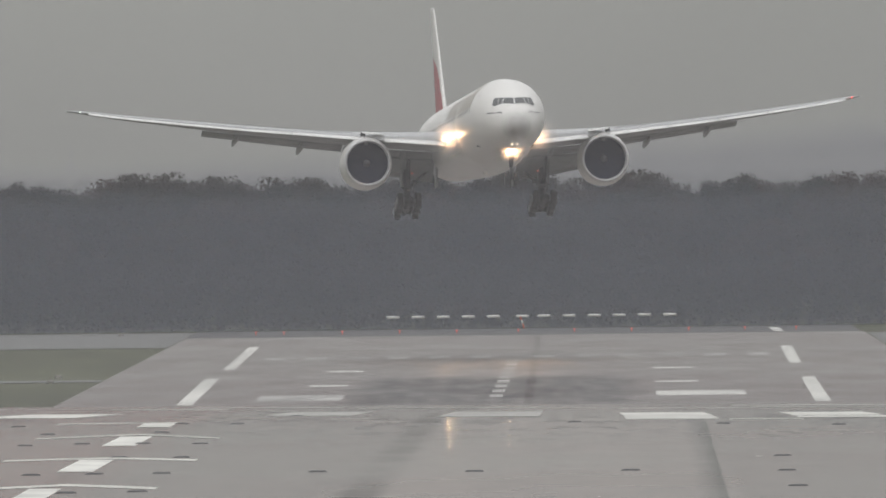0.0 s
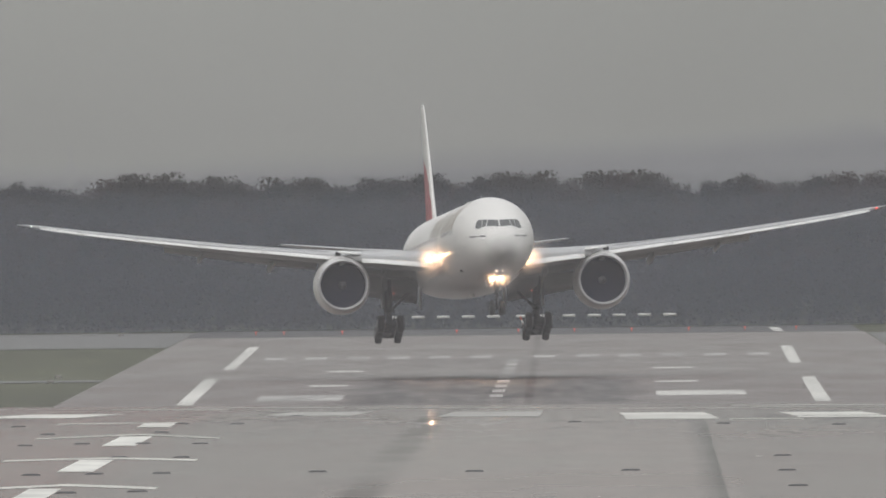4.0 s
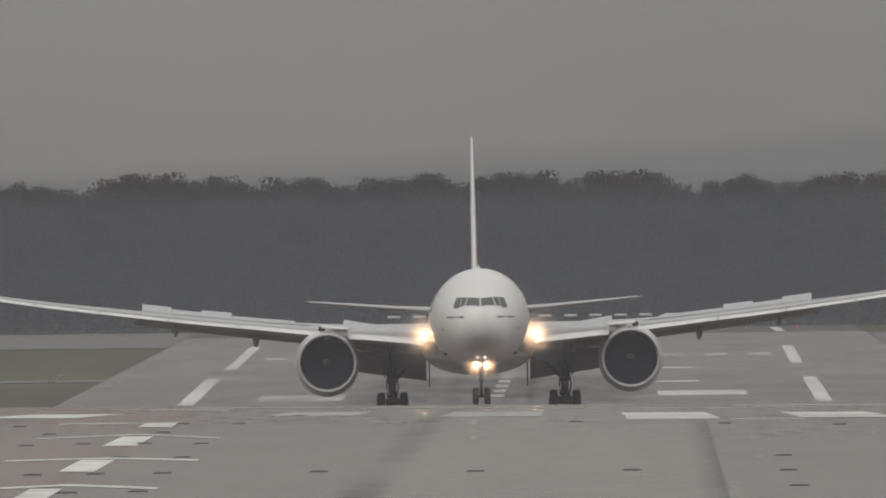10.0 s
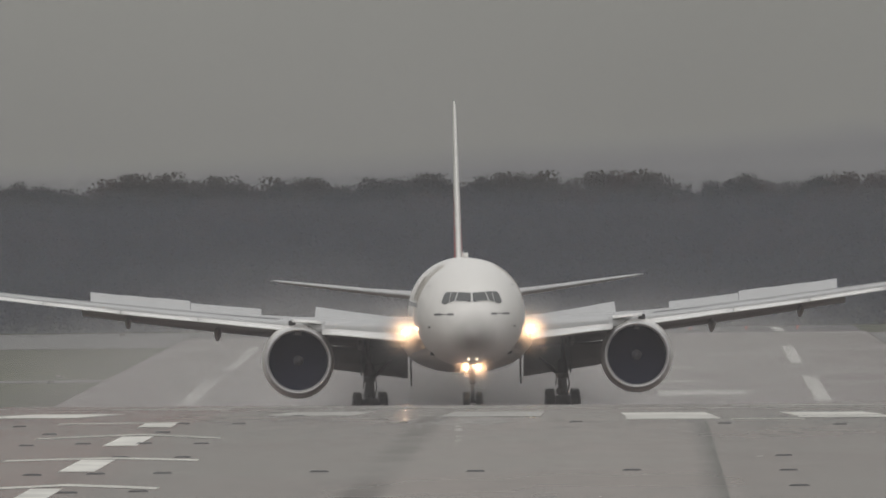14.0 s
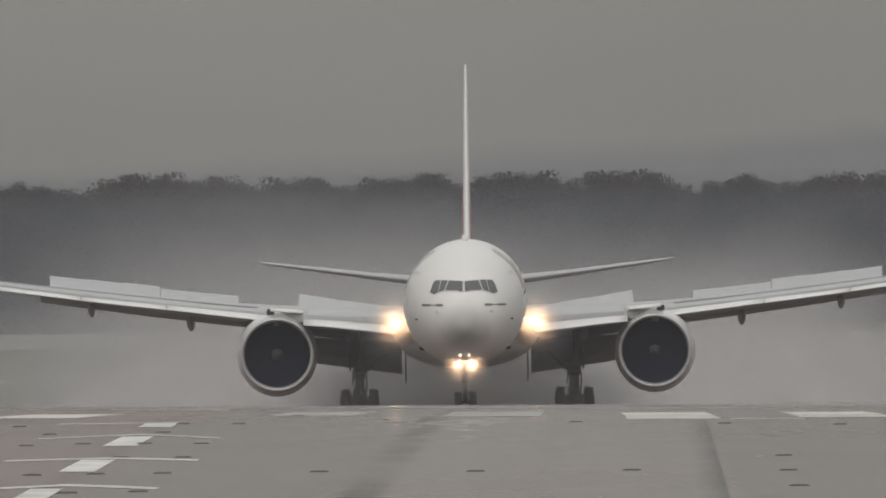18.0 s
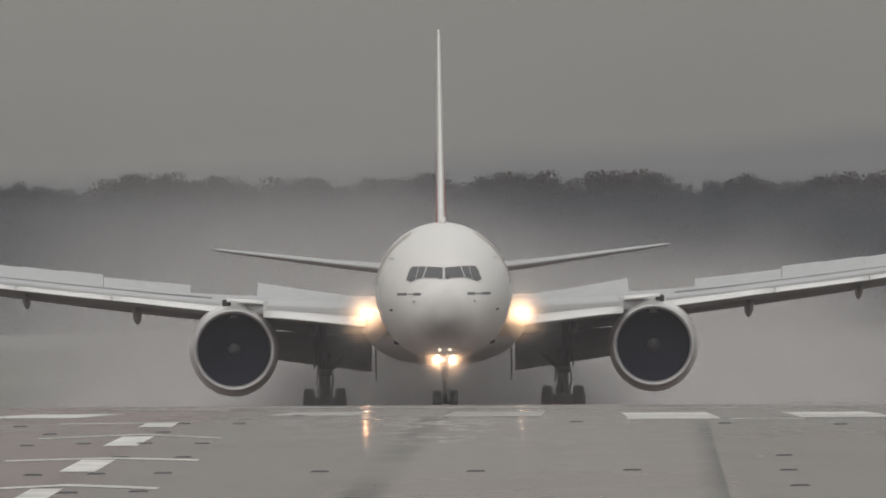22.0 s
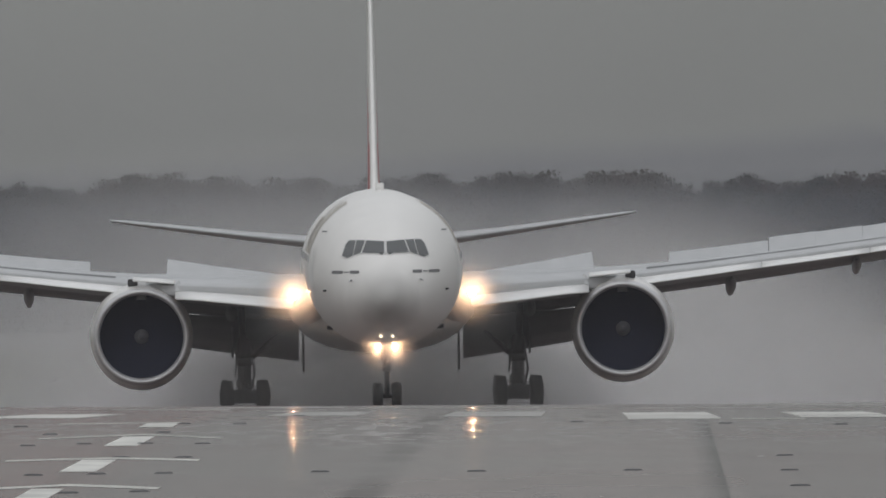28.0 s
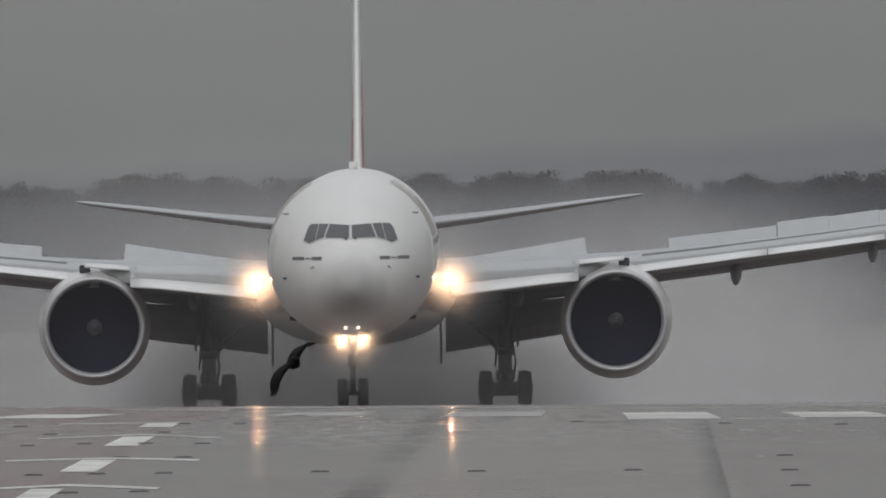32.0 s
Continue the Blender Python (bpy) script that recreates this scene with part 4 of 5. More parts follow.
    part("spinner_swirl", raw("spinner_swirl", *loft(swirl, close=False, cap=False), SWIRL), eng, "pale swirl")
    part("core_cowl", raw("core_cowl", *revolve([(1.2, 4.8), (1.1, 6.2), (0.75, 7.4), (0.7, 7.4)], 32), STEEL, True), eng)
    verts, faces = loft([[(-s * 1.42, 0.9, 1.42), (-s * 1.42, 0.9, 1.50), (-s * 1.42, 2.4, 1.50), (-s * 1.42, 2.4, 1.42)], [(-s * 1.86, 1.5, 1.62), (-s * 1.83, 1.5, 1.70), (-s * 1.80, 2.4, 1.70), (-s * 1.83, 2.4, 1.62)]])
    part("chine", raw("chine", verts, faces, WHITE), eng, "white fin on the cowl")
    part("pylon", raw("pylon", *loft([[(ex - w, y, z0), (ex + w, y, z0), (ex + w, y, z1), (ex - w, y, z1)] for y, w, z0, z1 in ((-9.9, 0.10, 4.8, 5.22), (-8.9, 0.34, 4.5, 5.48), (-6.0, 0.34, 4.0, 5.3), (-1.0, 0.3, 3.9, 4.9), (2.0, 0.08, 4.2, 4.6))]), UNDER), plane)

    # horizontal stabiliser
    rings = []
    for x, le, te, z, th in ((0.6, 24.6, 31.8, 6.50, 0.66), (1.6, 25.4, 32.0, 6.58, 0.58), (5.0, 28.2, 33.4, 6.95, 0.38), (9.0, 31.5, 34.9, 7.45, 0.23), (10.4, 32.6, 35.3, 7.63, 0.15), (10.8, 33.5, 35.4, 7.68, 0.05)):
        row = [(s * x, le + (te - le) * u, z + th * t) for u, t in ((0, 0), (0.04, 0.22), (0.15, 0.42), (0.35, 0.5), (0.7, 0.3), (1, 0.02), (0.7, -0.3), (0.35, -0.5), (0.15, -0.42), (0.04, -0.22))]
        rings.append(row)
    tailplanes.append((part("stabiliser", raw("stabiliser", *loft(rings), GREY, True), plane), s))

    # main gear
    part("gear_door", raw("gear_door", *box(s * 3.12 - 0.04, s * 3.12 + 0.04, -1.2, 1.2, 1.6, 3.3, 0.03), UNDER), plane, "hanging main gear door")
    leg = new("main_gear")
    leg.parent, leg.matrix_basis = plane, pose(s * 5.49, 0, 0)
    bogie = new("bogie")
    bogie.parent, bogie.matrix_basis = plane, pose(s * 5.49, 0, 0.66)
    bogies.append((leg, bogie, s))
    part("strut", raw("strut", *joined(rod((0, 0, 4.5), (0, 0, 1.9), 0.30), rod((0, 0, 1.9), (0, 0, 0.7), 0.26), rod((0, 0, 1.35), (0, 0, 1.0), 0.36), rod((0, -0.05, 2.2), (0, -0.05, 1.9), 0.38)), GEAR, True), leg)
    part("bogie_beam", raw("bogie_beam", *joined(rod((0, -1.7, 0.06), (0, 1.7, 0.06), 0.30), *[rod((-0.72, y, 0), (0.72, y, 0), 0.13) for y in (-1.46, 0, 1.46)], *[rod((-0.44, y, 0), (0.44, y, 0), 0.27, k=14) for y in (-1.46, 0, 1.46)]), GEAR, True), bogie)
    part("brake_rod", raw("brake_rod", *joined(*[rod((0.22 * d, -1.4, 0.3), (0.16 * d, 0.3, 0.62), 0.06) for d in (-1, 1)]), GEAR, True), bogie)
    part("hydraulic_line", raw("hydraulic_line", *joined(rod((0.30, -0.3, 2.3), (0.40, -0.5, 1.6), 0.04), rod((0.40, -0.5, 1.6), (0.25, -0.6, 0.9), 0.04), rod((-0.28, -0.3, 2.2), (-0.38, -0.45, 1.5), 0.04)), TYRE), leg)
    part("side_brace", raw("side_brace", *joined(rod((0, 0.1, 1.9), (-s * 2.1, 0.1, 4.0), 0.12), rod((0, -0.1, 2.2), (0.1 * s, -2.6, 4.2), 0.14), rod((-s * 0.25, -0.3, 2.25), (-s * 1.5, -0.6, 3.3), 0.06)), GEAR, True), leg)
    part("strut_fairing", raw("strut_fairing", *box(-0.34, 0.34, 0.35, 0.45, 1.95, 4.4, 0.04), UNDER), leg)
    part("gear_lamp", raw("gear_lamp", *revolve([(0.0, -0.08), (0.055, -0.04), (0.065, 0.04), (0.0, 0.08)], 10), GEAR_R, True), leg, "small red lamp", pose(-s * 0.38, -0.4, 3.3))
    part("torque_link", raw("torque_link", *joined(rod((0, -0.25, 1.8), (0, -0.75, 1.35), 0.07), rod((0, -0.75, 1.35), (0, -0.25, 0.9), 0.09)), GEAR, True), leg)
    part("gear_door", raw("gear_door", *box(s * 0.48 - 0.04, s * 0.48 + 0.04, -0.9, 0.9, 2.2, 4.4, 0.03), UNDER), leg)
    for y in (-1.46, 0, 1.46):
        for wx in (-0.72, 0.72):
            wheel = part("wheel", raw("wheel", *revolve([(0.30, -0.2), (0.50, -0.25), (0.62, -0.22), (0.66, -0.12), (0.66, 0.12), (0.62, 0.22), (0.50, 0.25), (0.30, 0.2)], 24, "x"), TYRE, True), bogie, "black tyre", pose(wx, y, 0))
            part("wheel_hub", raw("wheel_hub", *revolve([(0.0, -0.30), (0.30, -0.30), (0.30, 0.30), (0.0, 0.30)], 18, "x"), STEEL), wheel)

# fin with its rudder and painted flag
FIN = ((8.2, 22.6, 32.0, 0.95), (8.9, 23.4, 32.2, 0.90), (10.5, 24.9, 32.6, 0.80), (12.7, 26.8, 33.1, 0.667), (13.5, 27.5, 33.3, 0.62), (15.6, 29.5, 33.9, 0.48), (17.6, 31.5, 34.6, 0.34), (17.9, 32.1, 34.6, 0.14))
CURVE = ((0, 0), (0.008, 0.34), (0.02, 0.5), (0.05, 0.70), (0.10, 0.83), (0.16, 0.91), (0.22, 0.96), (0.3, 1.0), (0.4, 0.97), (0.5, 0.88), (0.6, 0.76), (0.7, 0.62), (0.85, 0.34), (1, 0.03))
fin_rows = []
for z in np.linspace(8.2, 17.9, 40):
    le, te, th = [float(np.interp(z, [f[0] for f in FIN], [f[i] for f in FIN])) for i in (1, 2, 3)]
    fin_rows.append([(side * th * t * 0.27, le + (te - le) * u, float(z)) for side, pts in ((1, CURVE), (-1, CURVE[-2:0:-1])) for u, t in pts])
fin = part("fin", raw("fin", *loft(fin_rows), [WHITE, RED], True), plane, "white fin with red flag colour low on its sides")
for p in fin.data.polygons:      # the red runs out in a wave towards the top of the fin
    le, te = [float(np.interp(p.center.z, [f[0] for f in FIN], [f[i] for f in FIN])) for i in (1, 2)]
    if (p.center.y - le) / (te - le) > float(np.interp(p.center.z, (8.2, 10.5, 12.0, 13.2, 13.8), (0.05, 0.07, 0.13, 0.30, 1.1))):
        p.material_index = 1

# nose gear with its lamps
leg = new("nose_gear")
leg.parent, leg.matrix_basis = plane, pose(0, -31.2, 0)
nose_leg = leg
part("strut", raw("strut", *joined(rod((0, 0, 3.3), (0, 0, 1.5), 0.17), rod((0, 0, 1.5), (0, 0, 0.5), 0.11), rod((-0.42, 0, 0.54), (0.42, 0, 0.54), 0.09)), GEAR, True), leg)
part("drag_brace", raw("drag_brace", *joined(rod((0.12, 0, 1.9), (0.25, -1.6, 3.1), 0.06), rod((-0.12, 0, 1.9), (-0.25, -1.6, 3.1), 0.06)), GEAR, True), leg)
lamps = new("nose_lamp_bracket")
lamps.parent, lamps.matrix_basis = plane, pose(0, -31.2, 0)
part("lamp_bar", raw("lamp_bar", *box(-0.36, 0.36, -0.12, -0.04, 2.72, 2.86, 0.02), GEAR), lamps)
for wx in (-0.37, 0.37):
    wheel = part("wheel", raw("wheel", *revolve([(0.25, -0.16), (0.42, -0.20), (0.51, -0.17), (0.54, -0.09), (0.54, 0.09), (0.51, 0.17), (0.42, 0.20), (0.25, 0.16)], 24, "x"), TYRE, True), leg, "black tyre", pose(wx, 0, 0.54))
    part("wheel_hub", raw("wheel_hub", *revolve([(0.0, -0.13), (0.25, -0.15), (0.25, 0.15), (0.0, 0.13)], 18, "x"), STEEL), wheel)
    part("gear_door", raw("gear_door", *box(wx * 1.6 - 0.02, wx * 1.6 + 0.02, 0.25, 1.9, 2.1, 2.95, 0.02), WHITE), leg)
    lamp = part("nose_lamp", raw("nose_lamp", *revolve([(0.0, -0.04), (0.05, -0.03), (0.085, 0.0), (0.09, 0.04)], 18), LAMP_N, True), lamps, "glaring nose lamp", pose(wx * 0.71, -0.4, 2.79))
    part("lamp_housing", raw("lamp_housing", *revolve([(0.095, 0.02), (0.15, -0.24), (0.16, -0.24), (0.18, 0.15), (0.1, 0.4)], 18), GEAR, True), lamp)
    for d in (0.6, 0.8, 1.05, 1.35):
        part("lit_drizzle", glare_me, lamp, "see-through disc added to give the lamp a halo", Matrix.Diagonal((d, d, d, 1)))
    part("taxi_lamp", raw("taxi_lamp", *revolve([(0.0, -0.05), (0.04, -0.03), (0.05, 0.08)], 12), LAMP_S, True), lamps, "small taxi lamp", pose(wx * 0.62, -3.45, 3.23))
# wider halo discs, added in front of both nose lamps
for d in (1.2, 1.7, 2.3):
    part("lit_drizzle", glare_me, lamps, "see-through disc added to widen the halo of the nose lamps", pose(0, -0.45, 2.76) @ Matrix.Diagonal((d, d, d, 1)))
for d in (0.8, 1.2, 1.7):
    part("lit_drizzle", nose_halo_me, lamps, "see-through disc added to widen the halo of the nose lamps", pose(0, -6.8, 2.76) @ Matrix.Diagonal((d, d, d, 1)))


# ---- spray thrown up by wheels and engines ----
def spray_piece(k=28, rows=10):
    """A leaning, bulging curtain of drops; its material thins it towards the rim. Unit sized across and up."""
    verts, faces = [], []
    for i in range(rows + 1):
        v = -1 + 2 * i / rows
        for j in range(k + 1):
            u = -1 + 2 * j / k
            verts.append((u, 0.9 * v - 0.35 * (1 - u * u) + 0.06 * math.sin(5 * u + 3 * v), v))
    for i in range(rows):
        for j in range(k):
            a = i * (k + 1) + j
            faces.append((a, a + 1, a + k + 2, a + k + 1))
    return verts, faces


SPRAY = spray_mat("fine_spray", 0.30, (0.69, 0.69, 0.69), inner=0.3)
SPRAY_LOW = spray_mat("wheel_spray", 0.22, (0.74, 0.74, 0.75), inner=0.45)
spray_me = raw("spray_cloud", *spray_piece(), SPRAY, True)
# spray under the belly: the airliner's shade is put into its dark tint
SPRAY_DARK = spray_mat("shaded_wheel_spray", 0.38, (0.30, 0.29, 0.29), inner=0.3)
spray_dark_me = raw("spray_cloud", *spray_piece(), SPRAY_DARK, True)
spray_low_me = raw("spray_cloud", *spray_piece(), SPRAY_LOW, True)
clouds = []
PLANE_ROWS = (
    (0.0, -7.64, 3053.0, 12.12, 5.56, 2.96, 0.45),
    (0.5, -7.52, 3020.3, 10.94, 5.43, 2.80, 1.26),
    (1.0, -7.44, 2987.5, 9.79, 5.24, 2.52, 2.41),
    (1.5, -7.48, 2954.7, 8.69, 5.00, 2.31, 1.49),
    (2.0, -7.62, 2921.9, 7.59, 4.75, 2.10, -0.28),
    (2.5, -7.75, 2889.1, 6.52, 4.61, 2.01, -1.21),
    (3.0, -7.80, 2856.3, 5.46, 4.62, 1.85, -0.74),
    (3.5, -7.85, 2823.5, 4.46, 4.71, 1.74, 1.06),
    (5.5, -8.36, 2692.4, 0.95, 4.73, 3.66, -1.91),
    (6.0, -8.34, 2659.7, 0.54, 4.50, 3.59, -1.90),
    (6.5, -8.16, 2627.1, 0.37, 4.08, 3.27, -1.24),
    (7.0, -7.87, 2594.6, 0.22, 3.57, 2.68, -0.81),
    (7.5, -7.54, 2562.1, 0.11, 3.05, 2.15, 0.10),
    (8.0, -7.19, 2529.6, 0.06, 2.52, 1.69, 0.81),
    (8.5, -6.88, 2497.1, 0.05, 1.91, 1.43, 0.95),
    (9.0, -6.58, 2464.7, 0.01, 1.30, 1.14, 0.28),
    (9.5, -6.26, 2432.3, 0.04, 0.82, 0.91, 0.31),
    (10.0, -5.99, 2400.0, 0.18, 0.47, 0.69, 0.33),
    (10.5, -5.79, 2367.9, 0.38, 0.23, 0.54, 0.32),
    (11.0, -5.70, 2336.0, 0.57, 0.14, 0.42, 0.33),
    (11.5, -5.70, 2304.4, 0.79, 0.22, 0.31, 0.36),
    (12.0, -5.77, 2273.1, 1.02, 0.35, 0.26, 0.40),
    (12.5, -5.86, 2242.2, 1.23, 0.46, 0.22, 0.42),
    (13.0, -5.97, 2211.8, 1.44, 0.56, 0.17, 0.42),
    (13.5, -6.06, 2181.9, 1.65, 0.71, 0.13, 0.42),
    (14.0, -6.09, 2152.6, 1.86, 0.84, 0.09, 0.40),
    (14.5, -6.03, 2123.8, 2.05, 0.87, 0.06, 0.37),
    (16.5, -5.48, 2011.3, 2.90, 0.37, -0.06, 0.10),
    (17.0, -5.40, 1983.9, 3.08, 0.21, -0.08, 0.07),
    (17.5, -5.38, 1957.0, 3.25, 0.05, -0.09, 0.05),
    (18.0, -5.42, 1930.8, 3.43, -0.02, -0.08, 0.03),
    (18.5, -5.54, 1905.2, 3.61, 0.02, -0.06, 0.04),
    (19.0, -5.68, 1880.1, 3.77, 0.18, -0.04, 0.08),
    (19.5, -5.77, 1855.5, 3.95, 0.33, -0.06, 0.09),
    (20.0, -5.87, 1831.4, 4.11, 0.43, -0.05, 0.12),
    (20.5, -5.93, 1807.8, 4.27, 0.46, -0.04, 0.15),
    (21.0, -5.97, 1784.6, 4.41, 0.44, -0.04, 0.14),
    (21.5, -5.98, 1761.9, 4.56, 0.40, -0.02, 0.09),
    (22.0, -5.97, 1739.7, 4.72, 0.29, -0.02, 0.05),
    (22.5, -5.98, 1718.0, 4.89, 0.13, -0.04, 0.05),
    (23.0, -6.02, 1696.8, 5.04, -0.05, -0.04, 0.06),
    (23.5, -6.08, 1676.2, 5.21, -0.24, -0.05, 0.06),
    (24.0, -6.20, 1656.2, 5.40, -0.41, -0.06, 0.05),
    (24.5, -6.42, 1636.8, 5.56, -0.48, -0.05, 0.06),
    (25.0, -6.68, 1618.2, 5.72, -0.42, -0.05, 0.10),
    (25.5, -6.93, 1600.3, 5.87, -0.27, -0.06, 0.16),
    (27.5, -7.66, 1532.0, 6.43, 0.56, -0.08, 0.34),
    (28.0, -7.72, 1515.6, 6.56, 0.69, -0.10, 0.33),
    (28.5, -7.72, 1499.9, 6.70, 0.65, -0.10, 0.28),
    (29.0, -7.68, 1484.7, 6.82, 0.49, -0.11, 0.25),
    (29.5, -7.66, 1470.0, 6.94, 0.23, -0.11, 0.23),
    (30.0, -7.65, 1455.6, 7.06, -0.04, -0.10, 0.21),
    (30.5, -7.71, 1441.5, 7.19, -0.24, -0.11, 0.20),
    (31.0, -7.79, 1427.6, 7.29, -0.24, -0.13, 0.20),
    (31.5, -7.92, 1413.8, 7.38, -0.13, -0.12, 0.18),
    (32.0, -8.03, 1399.9, 7.47, 0.04, -0.12, 0.14),
)


def pose_of_plane(t):
    ts = [r[0] for r in PLANE_ROWS]
    return [float(np.interp(t, ts, [r[i] for r in PLANE_ROWS])) for i in (1, 2, 3)]


def drifting(x, y, up, t0, sx, sy, sz, drift, rise):
    """A cloud that the wheels throw up at t0 and that hangs over the runway afterwards."""
    ob = thing("spray_cloud", "grey cloud of water spray hanging over the wet runway", "spray", "spray behind the airliner", me=spray_me)
    ob.scale = (sx, sy, sz)
    g = height(x, y)
    clouds.append((ob, [(0, pose(x, y, g - sz - 14)), (t0, pose(x, y, g - sz - 2)), (t0 + 1.2, pose(x + 0.3 * drift, y, g - 0.45 * sz + 0.5 * up)), (t0 + 3.0, pose(x + drift, y, g + up)), (32.5, pose(x + drift * (1 + (29.5 - t0) * 0.25), y, g + up + rise))]))


def trailing(dx, dy, up, t0, sx, sy, sz, me):
    """Spray that stays at its place behind the wheels as they roll."""
    ob = thing("spray_cloud", "low grey spray round the rolling wheels", "spray", "spray behind the airliner", me=me)
    ob.scale = (sx, sy, sz)
    rows = []
    for t in [0, t0] + [t0 + 1.5 + 0.75 * k for k in range(int((32 - t0 - 1.5) / 0.75))] + [32.0]:
        x, y, z = pose_of_plane(t)
        rows.append((t, pose(x + dx, y + dy, height(x, y + dy) + (up if t > t0 else -sz - 3))))
    clouds.append((ob, rows))


for x, y, up, t0, sx, sy, sz, drift, rise in ((-16, 2440, 1.0, 9.8, 28, 6, 8, -4, 2), (2, 2360, 1.0, 10.8, 24, 6, 9, 2, 2), (-15, 2240, 3.2, 12.4, 25, 6, 12, -2, 2.0), (-3, 2130, 2.2, 14.2, 22, 6, 11.5, 2, -2.5), (-13, 2010, 4.0, 16.0, 22, 6, 13, -2, 1.5),
                                              (-4, 1880, 2.0, 18.6, 21, 6, 9.5, -1, -4.5), (-9, 1760, 1.5, 21.2, 22, 6, 8.5, -2, -4.0), (-5, 1650, 0.5, 24.0, 20, 6, 5.6, 0, 0.1), (-9, 1550, 0.2, 27.0, 18, 6, 4.2, -1, 0.1), (9, 2075, 2.6, 15.2, 14, 6, 11, -1, -5), (-1, 1700, 2.6, 23.2, 10, 6, 8.0, 0, -0.5), (2, 1800, 3.0, 20.5, 11, 6, 9.5, 0, -1.5), (2, 1640, 4.2, 25.6, 9, 6, 6.5, 0.5, 0.3), (-4, 2500, 6.5, 23.6, 36, 6, 11, 1, 1)):
    drifting(x, y, up, t0, sx, sy, sz, drift, rise)
    drifting(x + 4, y - 32, up, t0 + 0.5, sx * 0.92, sy, sz * 0.95, 0.6 * drift, rise)
for x, y in ((11, 2430), (8, 2400), (-26, 2425), (-22, 2395)):      # low mist that hides the far markings
    drifting(x, y, 0.4, 15.0, 15, 6, 4.2, 0.5, 0.2)
for d in (62, 50):
    trailing(0, d, 1.2, 12.0, 13, 4, 7.5, spray_me)
for d, t0 in ((-2.8, 9.8), (-3.4, 12.0), (-4.2, 13.5), (-5.0, 14.0)):
    trailing(0.2 * d, d, 0.3, t0, 12, 0.5, 4.4, spray_low_me)
trailing(0, 2.5, 0.0, 12.5, 11.5, 1.0, 2.0, spray_dark_me)
for d in (5, 9):
    trailing(0, d, 0.6, 13.0, 14, 1.5, 5.2, spray_low_me)


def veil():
    """Sheet standing in for drizzle haze between the runway end and the wood, thinning upwards above the tree tops."""
    m = spray_mat("haze_sheet_wood", 0.55, (0.194, 0.214, 0.262), inner=0.64, ragged=0.12)
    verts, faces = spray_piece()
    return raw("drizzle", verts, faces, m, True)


drizzle = thing("drizzle", "see-through grey sheet standing in for drizzle haze before the distant wood", "drizzle", kind="stuff", me=veil(), m=pose(0, 3517, 0.5))
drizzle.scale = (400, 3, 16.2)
# sheets standing in for drizzle haze along the runway, thicker with every stretch of distance
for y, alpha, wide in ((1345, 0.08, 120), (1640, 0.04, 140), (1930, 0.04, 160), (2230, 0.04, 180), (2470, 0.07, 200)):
    curtain = thing("drizzle", "see-through grey sheet standing in for drizzle haze over the runway", "drizzle", kind="stuff", m=pose(-6, y, 6),
                    me=raw("drizzle", *spray_piece(), spray_mat("haze_sheet_air", alpha, (0.56, 0.56, 0.585), lump=0.8, inner=0.6, ragged=0.2), True))
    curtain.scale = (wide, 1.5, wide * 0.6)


# ---- birds ----
def bird(name_label):
    b = thing("crow", name_label, "bird", "crows crossing the runway")
    b.scale = (0.95, 1.15, 1.15)
    part("body", raw("body", *loft([ring((0, y, z), (1, 0, 0), (0, 0, 1), w, h, 12) for y, z, w, h in ((-0.27, 0.02, 0.008, 0.008), (-0.21, 0.02, 0.03, 0.03), (-0.16, 0.02, 0.05, 0.05), (-0.05, 0, 0.085, 0.085), (0.08, -0.01, 0.08, 0.075), (0.17, 0.0, 0.035, 0.03))]), FEATHER, True), b)
    part("tail", raw("tail", *loft([[(-0.03, 0.14, 0), (0.03, 0.14, 0), (0.03, 0.14, 0.015), (-0.03, 0.14, 0.015)], [(-0.08, 0.36, 0), (0.08, 0.36, 0), (0.08, 0.36, 0.01), (-0.08, 0.36, 0.01)]]), FEATHER), b)
    wings = []
    for s in (1, -1):
        rows = [[(s * x, a, z), (s * x, c, z), (s * x, c, z + t), (s * x, a, z + t)] for x, a, c, z, t in ((0.03, -0.14, 0.17, 0, 0.05), (0.14, -0.19, 0.21, 0.03, 0.045), (0.26, -0.20, 0.23, 0.035, 0.04), (0.36, -0.14, 0.26, 0.015, 0.03), (0.44, -0.07, 0.27, -0.02, 0.02), (0.50, 0.04, 0.24, -0.06, 0.01))]
        wings.append((s, part("bird_wing", raw("bird_wing", *loft(rows), FEATHER), b)))
        for k, y in enumerate((-0.02, 0.05, 0.12, 0.19)):      # spread feathers at the wing tip
            part("wing_feather", raw("wing_feather", *loft([[(s * 0.46, y - 0.03, -0.05), (s * 0.46, y + 0.03, -0.05), (s * 0.46, y + 0.03, -0.035), (s * 0.46, y - 0.03, -0.035)], [(s * (0.60 - 0.02 * k), y + 0.02 + 0.03 * k, -0.10), (s * (0.60 - 0.02 * k), y + 0.05 + 0.03 * k, -0.10), (s * (0.60 - 0.02 * k), y + 0.05 + 0.03 * k, -0.095), (s * (0.60 - 0.02 * k), y + 0.02 + 0.03 * k, -0.095)]]), FEATHER), wings[-1][1])
    return b, wings


bird_a, wings_a = bird("black crow flying low over the wet runway")
bird_b, wings_b = bird("black crow flapping up in front of the airliner")

def along(px, py, dist):
    """A place in the air at that distance, px and py across and down in thousandths of the view's width."""
    m = eye_pose(3.0e-5)
    half = math.tan(radians(1.345) / 2)
    return m @ Vector(((2 * px / 1000 - 1) * half * dist, (0.5625 - 2 * py / 1000) * half * dist, -dist))


FLEX = 1.25


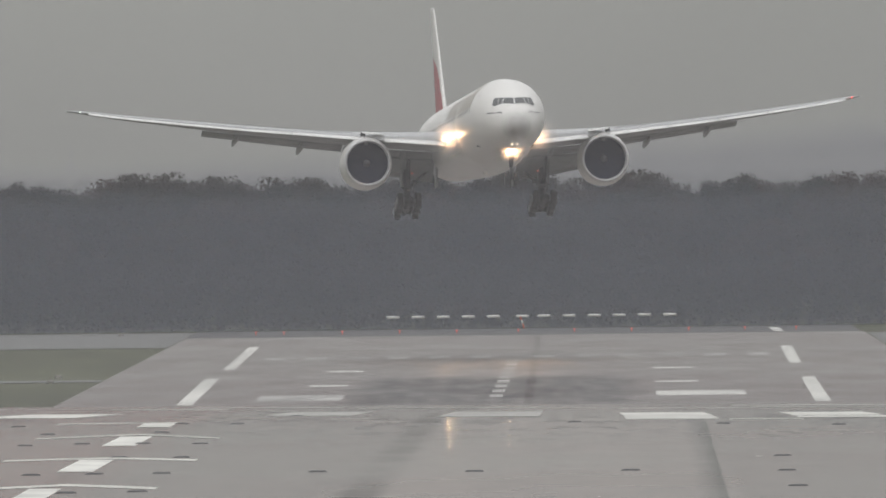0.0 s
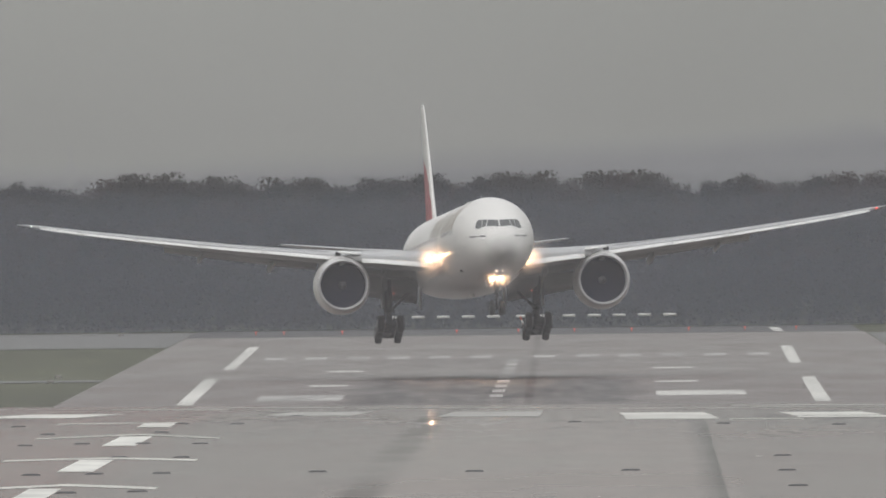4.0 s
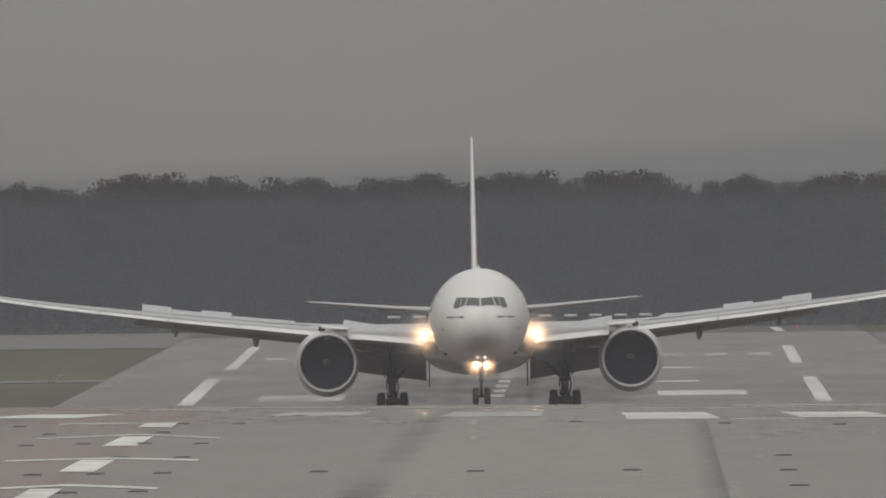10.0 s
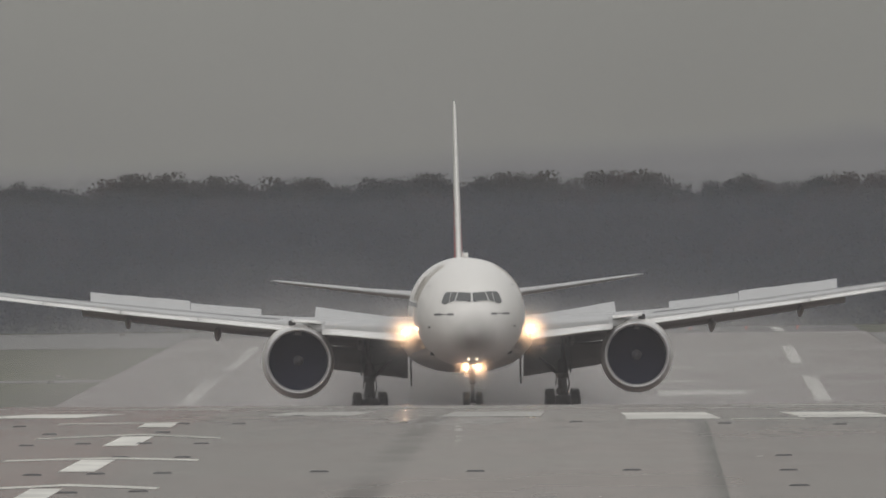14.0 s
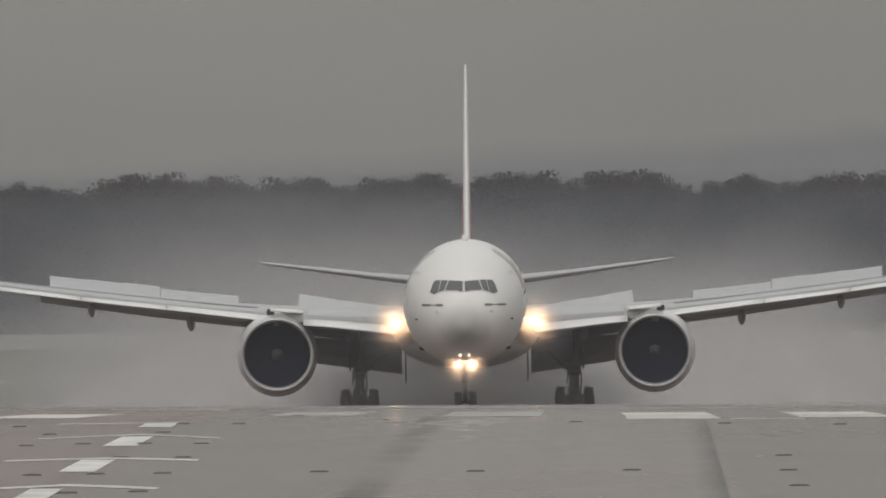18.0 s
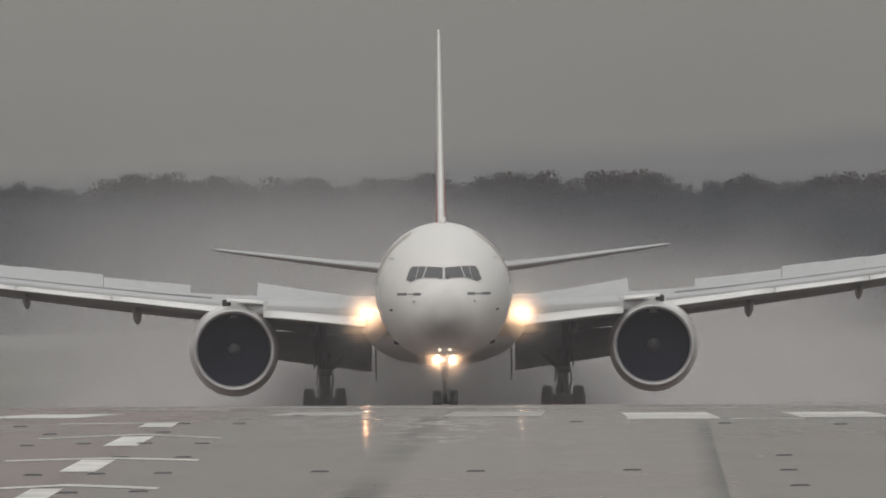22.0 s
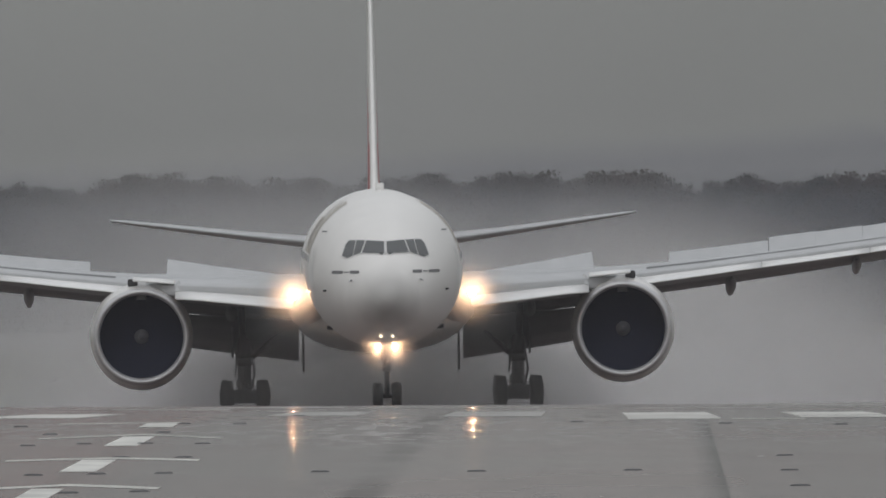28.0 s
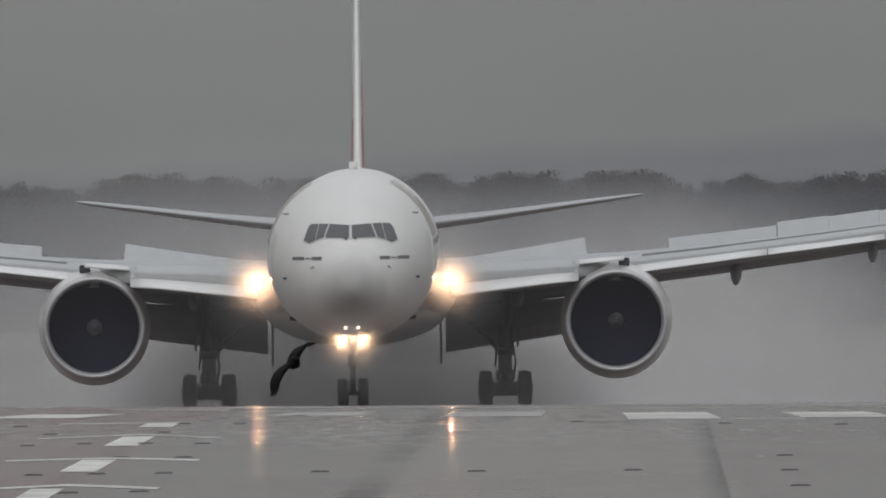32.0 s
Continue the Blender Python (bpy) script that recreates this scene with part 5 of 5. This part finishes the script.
def motions():
    walk(plane, [(t, pose(x, y, z, -pitch, -roll, yaw)) for t, x, y, z, yaw, pitch, roll in PLANE_ROWS])
    for ob, hinge, axis, a, inner in spoilers:
        up = 38 if inner else 42
        walk(ob, [(t, Matrix.Translation(hinge) @ Matrix.Rotation(radians(d), 4, axis)) for t, d in ((0, 0), (a, 0), (a + 0.4, 0.6 * up), (a + 1.2, 0.8 * up), (a + 2.0, up), (32, up))])
    for ob, y, z in shutters:      # the lamp shows once the shell has turned behind it
        turns = [(0.0, 0.0)]
        for t in (8.0, 12.3, 25.0):
            turns += [(t - 0.2, 0.0), (t - 0.12, 80.0), (t - 0.06, 150.0), (t + 0.06, 210.0), (t + 0.12, 280.0), (t + 0.2, 360.0)]
        walk(ob, [(t, pose(0, y, z, 0, 0, a)) for t, a in turns + [(32.0, 0.0)]])
    for wing, s in flexing:      # the wings carry the airliner until it has settled on its wheels
        root = Matrix.Translation((s * 3.0, 0, 4.7))
        walk(wing, [(t, root @ pose(0, 0, 0, 0, -s * d, 0) @ root.inverted()) for t, d in ((0, FLEX), (6.0, FLEX), (9.5, 0), (32, 0))])
    for tailplane, s in tailplanes:      # the tailplane is pressed down as the nose wheel comes to the ground
        root = Matrix.Translation((s * 1.6, 0, 6.6))
        walk(tailplane, [(t, root @ pose(0, 0, 0, 0, s * d, 0) @ root.inverted()) for t, d in ((0, 0), (8.0, 0), (9.0, 0.5), (10.0, 1.6), (11.0, 0.9), (12.2, 0.5), (13.2, 0), (32, 0))])
    for leg, bogie, side in bogies:      # the struts hang out in the air, bogies tilted, and are pressed in on the ground
        x = side * 5.49
        hang = ((0, 0.5, 13.5), (5.6, 0.5, 13.5), (7.0, 0.37, 3), (8.4, 0, 0), (32, 0, 0)) if side > 0 else ((0, 0.5, 13.5), (7.0, 0.48, 13.5), (7.8, 0.25, 3), (8.6, 0, 0), (32, 0, 0))
        walk(leg, [(t, pose(x, 0, -out)) for t, out, tilt in hang])
        walk(bogie, [(t, pose(x, 0, 0.66 - out, -tilt)) for t, out, tilt in hang])
    walk(nose_leg, [(0, pose(0, -31.2, 0.08)), (8.9, pose(0, -31.2, 0.08)), (10.2, pose(0, -31.2, 0.30)), (32, pose(0, -31.2, 0.30))])
    for ob, rows in clouds:
        walk(ob, rows)
    # birds
    fly = []
    for t, px, py, tilt in ((0, 5000, 900, 0), (11.3, 790, 640, -10), (11.5, 662, 590, -40), (11.6, 607, 560, -55), (11.7, 572, 555, -15), (11.8, 520, 558, -50), (11.9, 488, 554, -10), (12.0, 396, 557, -25), (12.1, 350, 562, -5), (12.3, 270, 600, 0), (14.0, -300, 700, 0), (32, -3000, 900, 0)):
        fly.append((t, Matrix.Translation(along(px, py, 450)) @ pose(0, 0, 0, 0, tilt, 0) @ pose(0, 0, 0, 5, 0, -25)))
    walk(bird_a, fly)
    fly = []
    for t, px, py, tilt, head in ((0, -5000, 900, 0, 20), (30.7, -60, 570, 0, 20), (31.0, 74, 516, 6, 20), (31.1, 150, 480, -8, 15), (31.2, 186, 456, -25, 55), (31.3, 249, 426, -20, 20), (31.4, 281, 410, -45, 20), (31.5, 325, 397, -52, 25), (31.6, 335, 396, -55, 25), (31.7, 352, 385, -60, 25), (31.8, 352, 388, -60, 25), (31.9, 338, 400, -50, 20), (32.0, 330, 410, -50, 20)):
        away = 450 + 110 * max(0.0, t - 31.0)      # it flies off towards the airliner
        fly.append((t, Matrix.Translation(along(px, py, away)) @ pose(0, 0, 0, 0, tilt, 0) @ pose(0, 0, 0, 10, 0, head)))
    walk(bird_b, fly)
    beats = {1: ((11.4, 0), (11.5, 10), (11.7, -8), (11.8, 10), (12.0, -5), (12.2, 8)),
             2: ((30.8, 20), (31.0, 6), (31.1, -25), (31.2, 12), (31.3, 38), (31.4, 10), (31.5, 2), (31.6, 14), (31.7, 22), (31.8, 4), (31.9, -8))}
    for wings, k in ((wings_a, 1), (wings_b, 2)):
        for s, w in wings:
            walk(w, [(t, pose(0, 0, 0, 0, -s * a, 0)) for t, a in ((0.0, 0),) + beats[k] + ((32.0, 0),)])


motions()
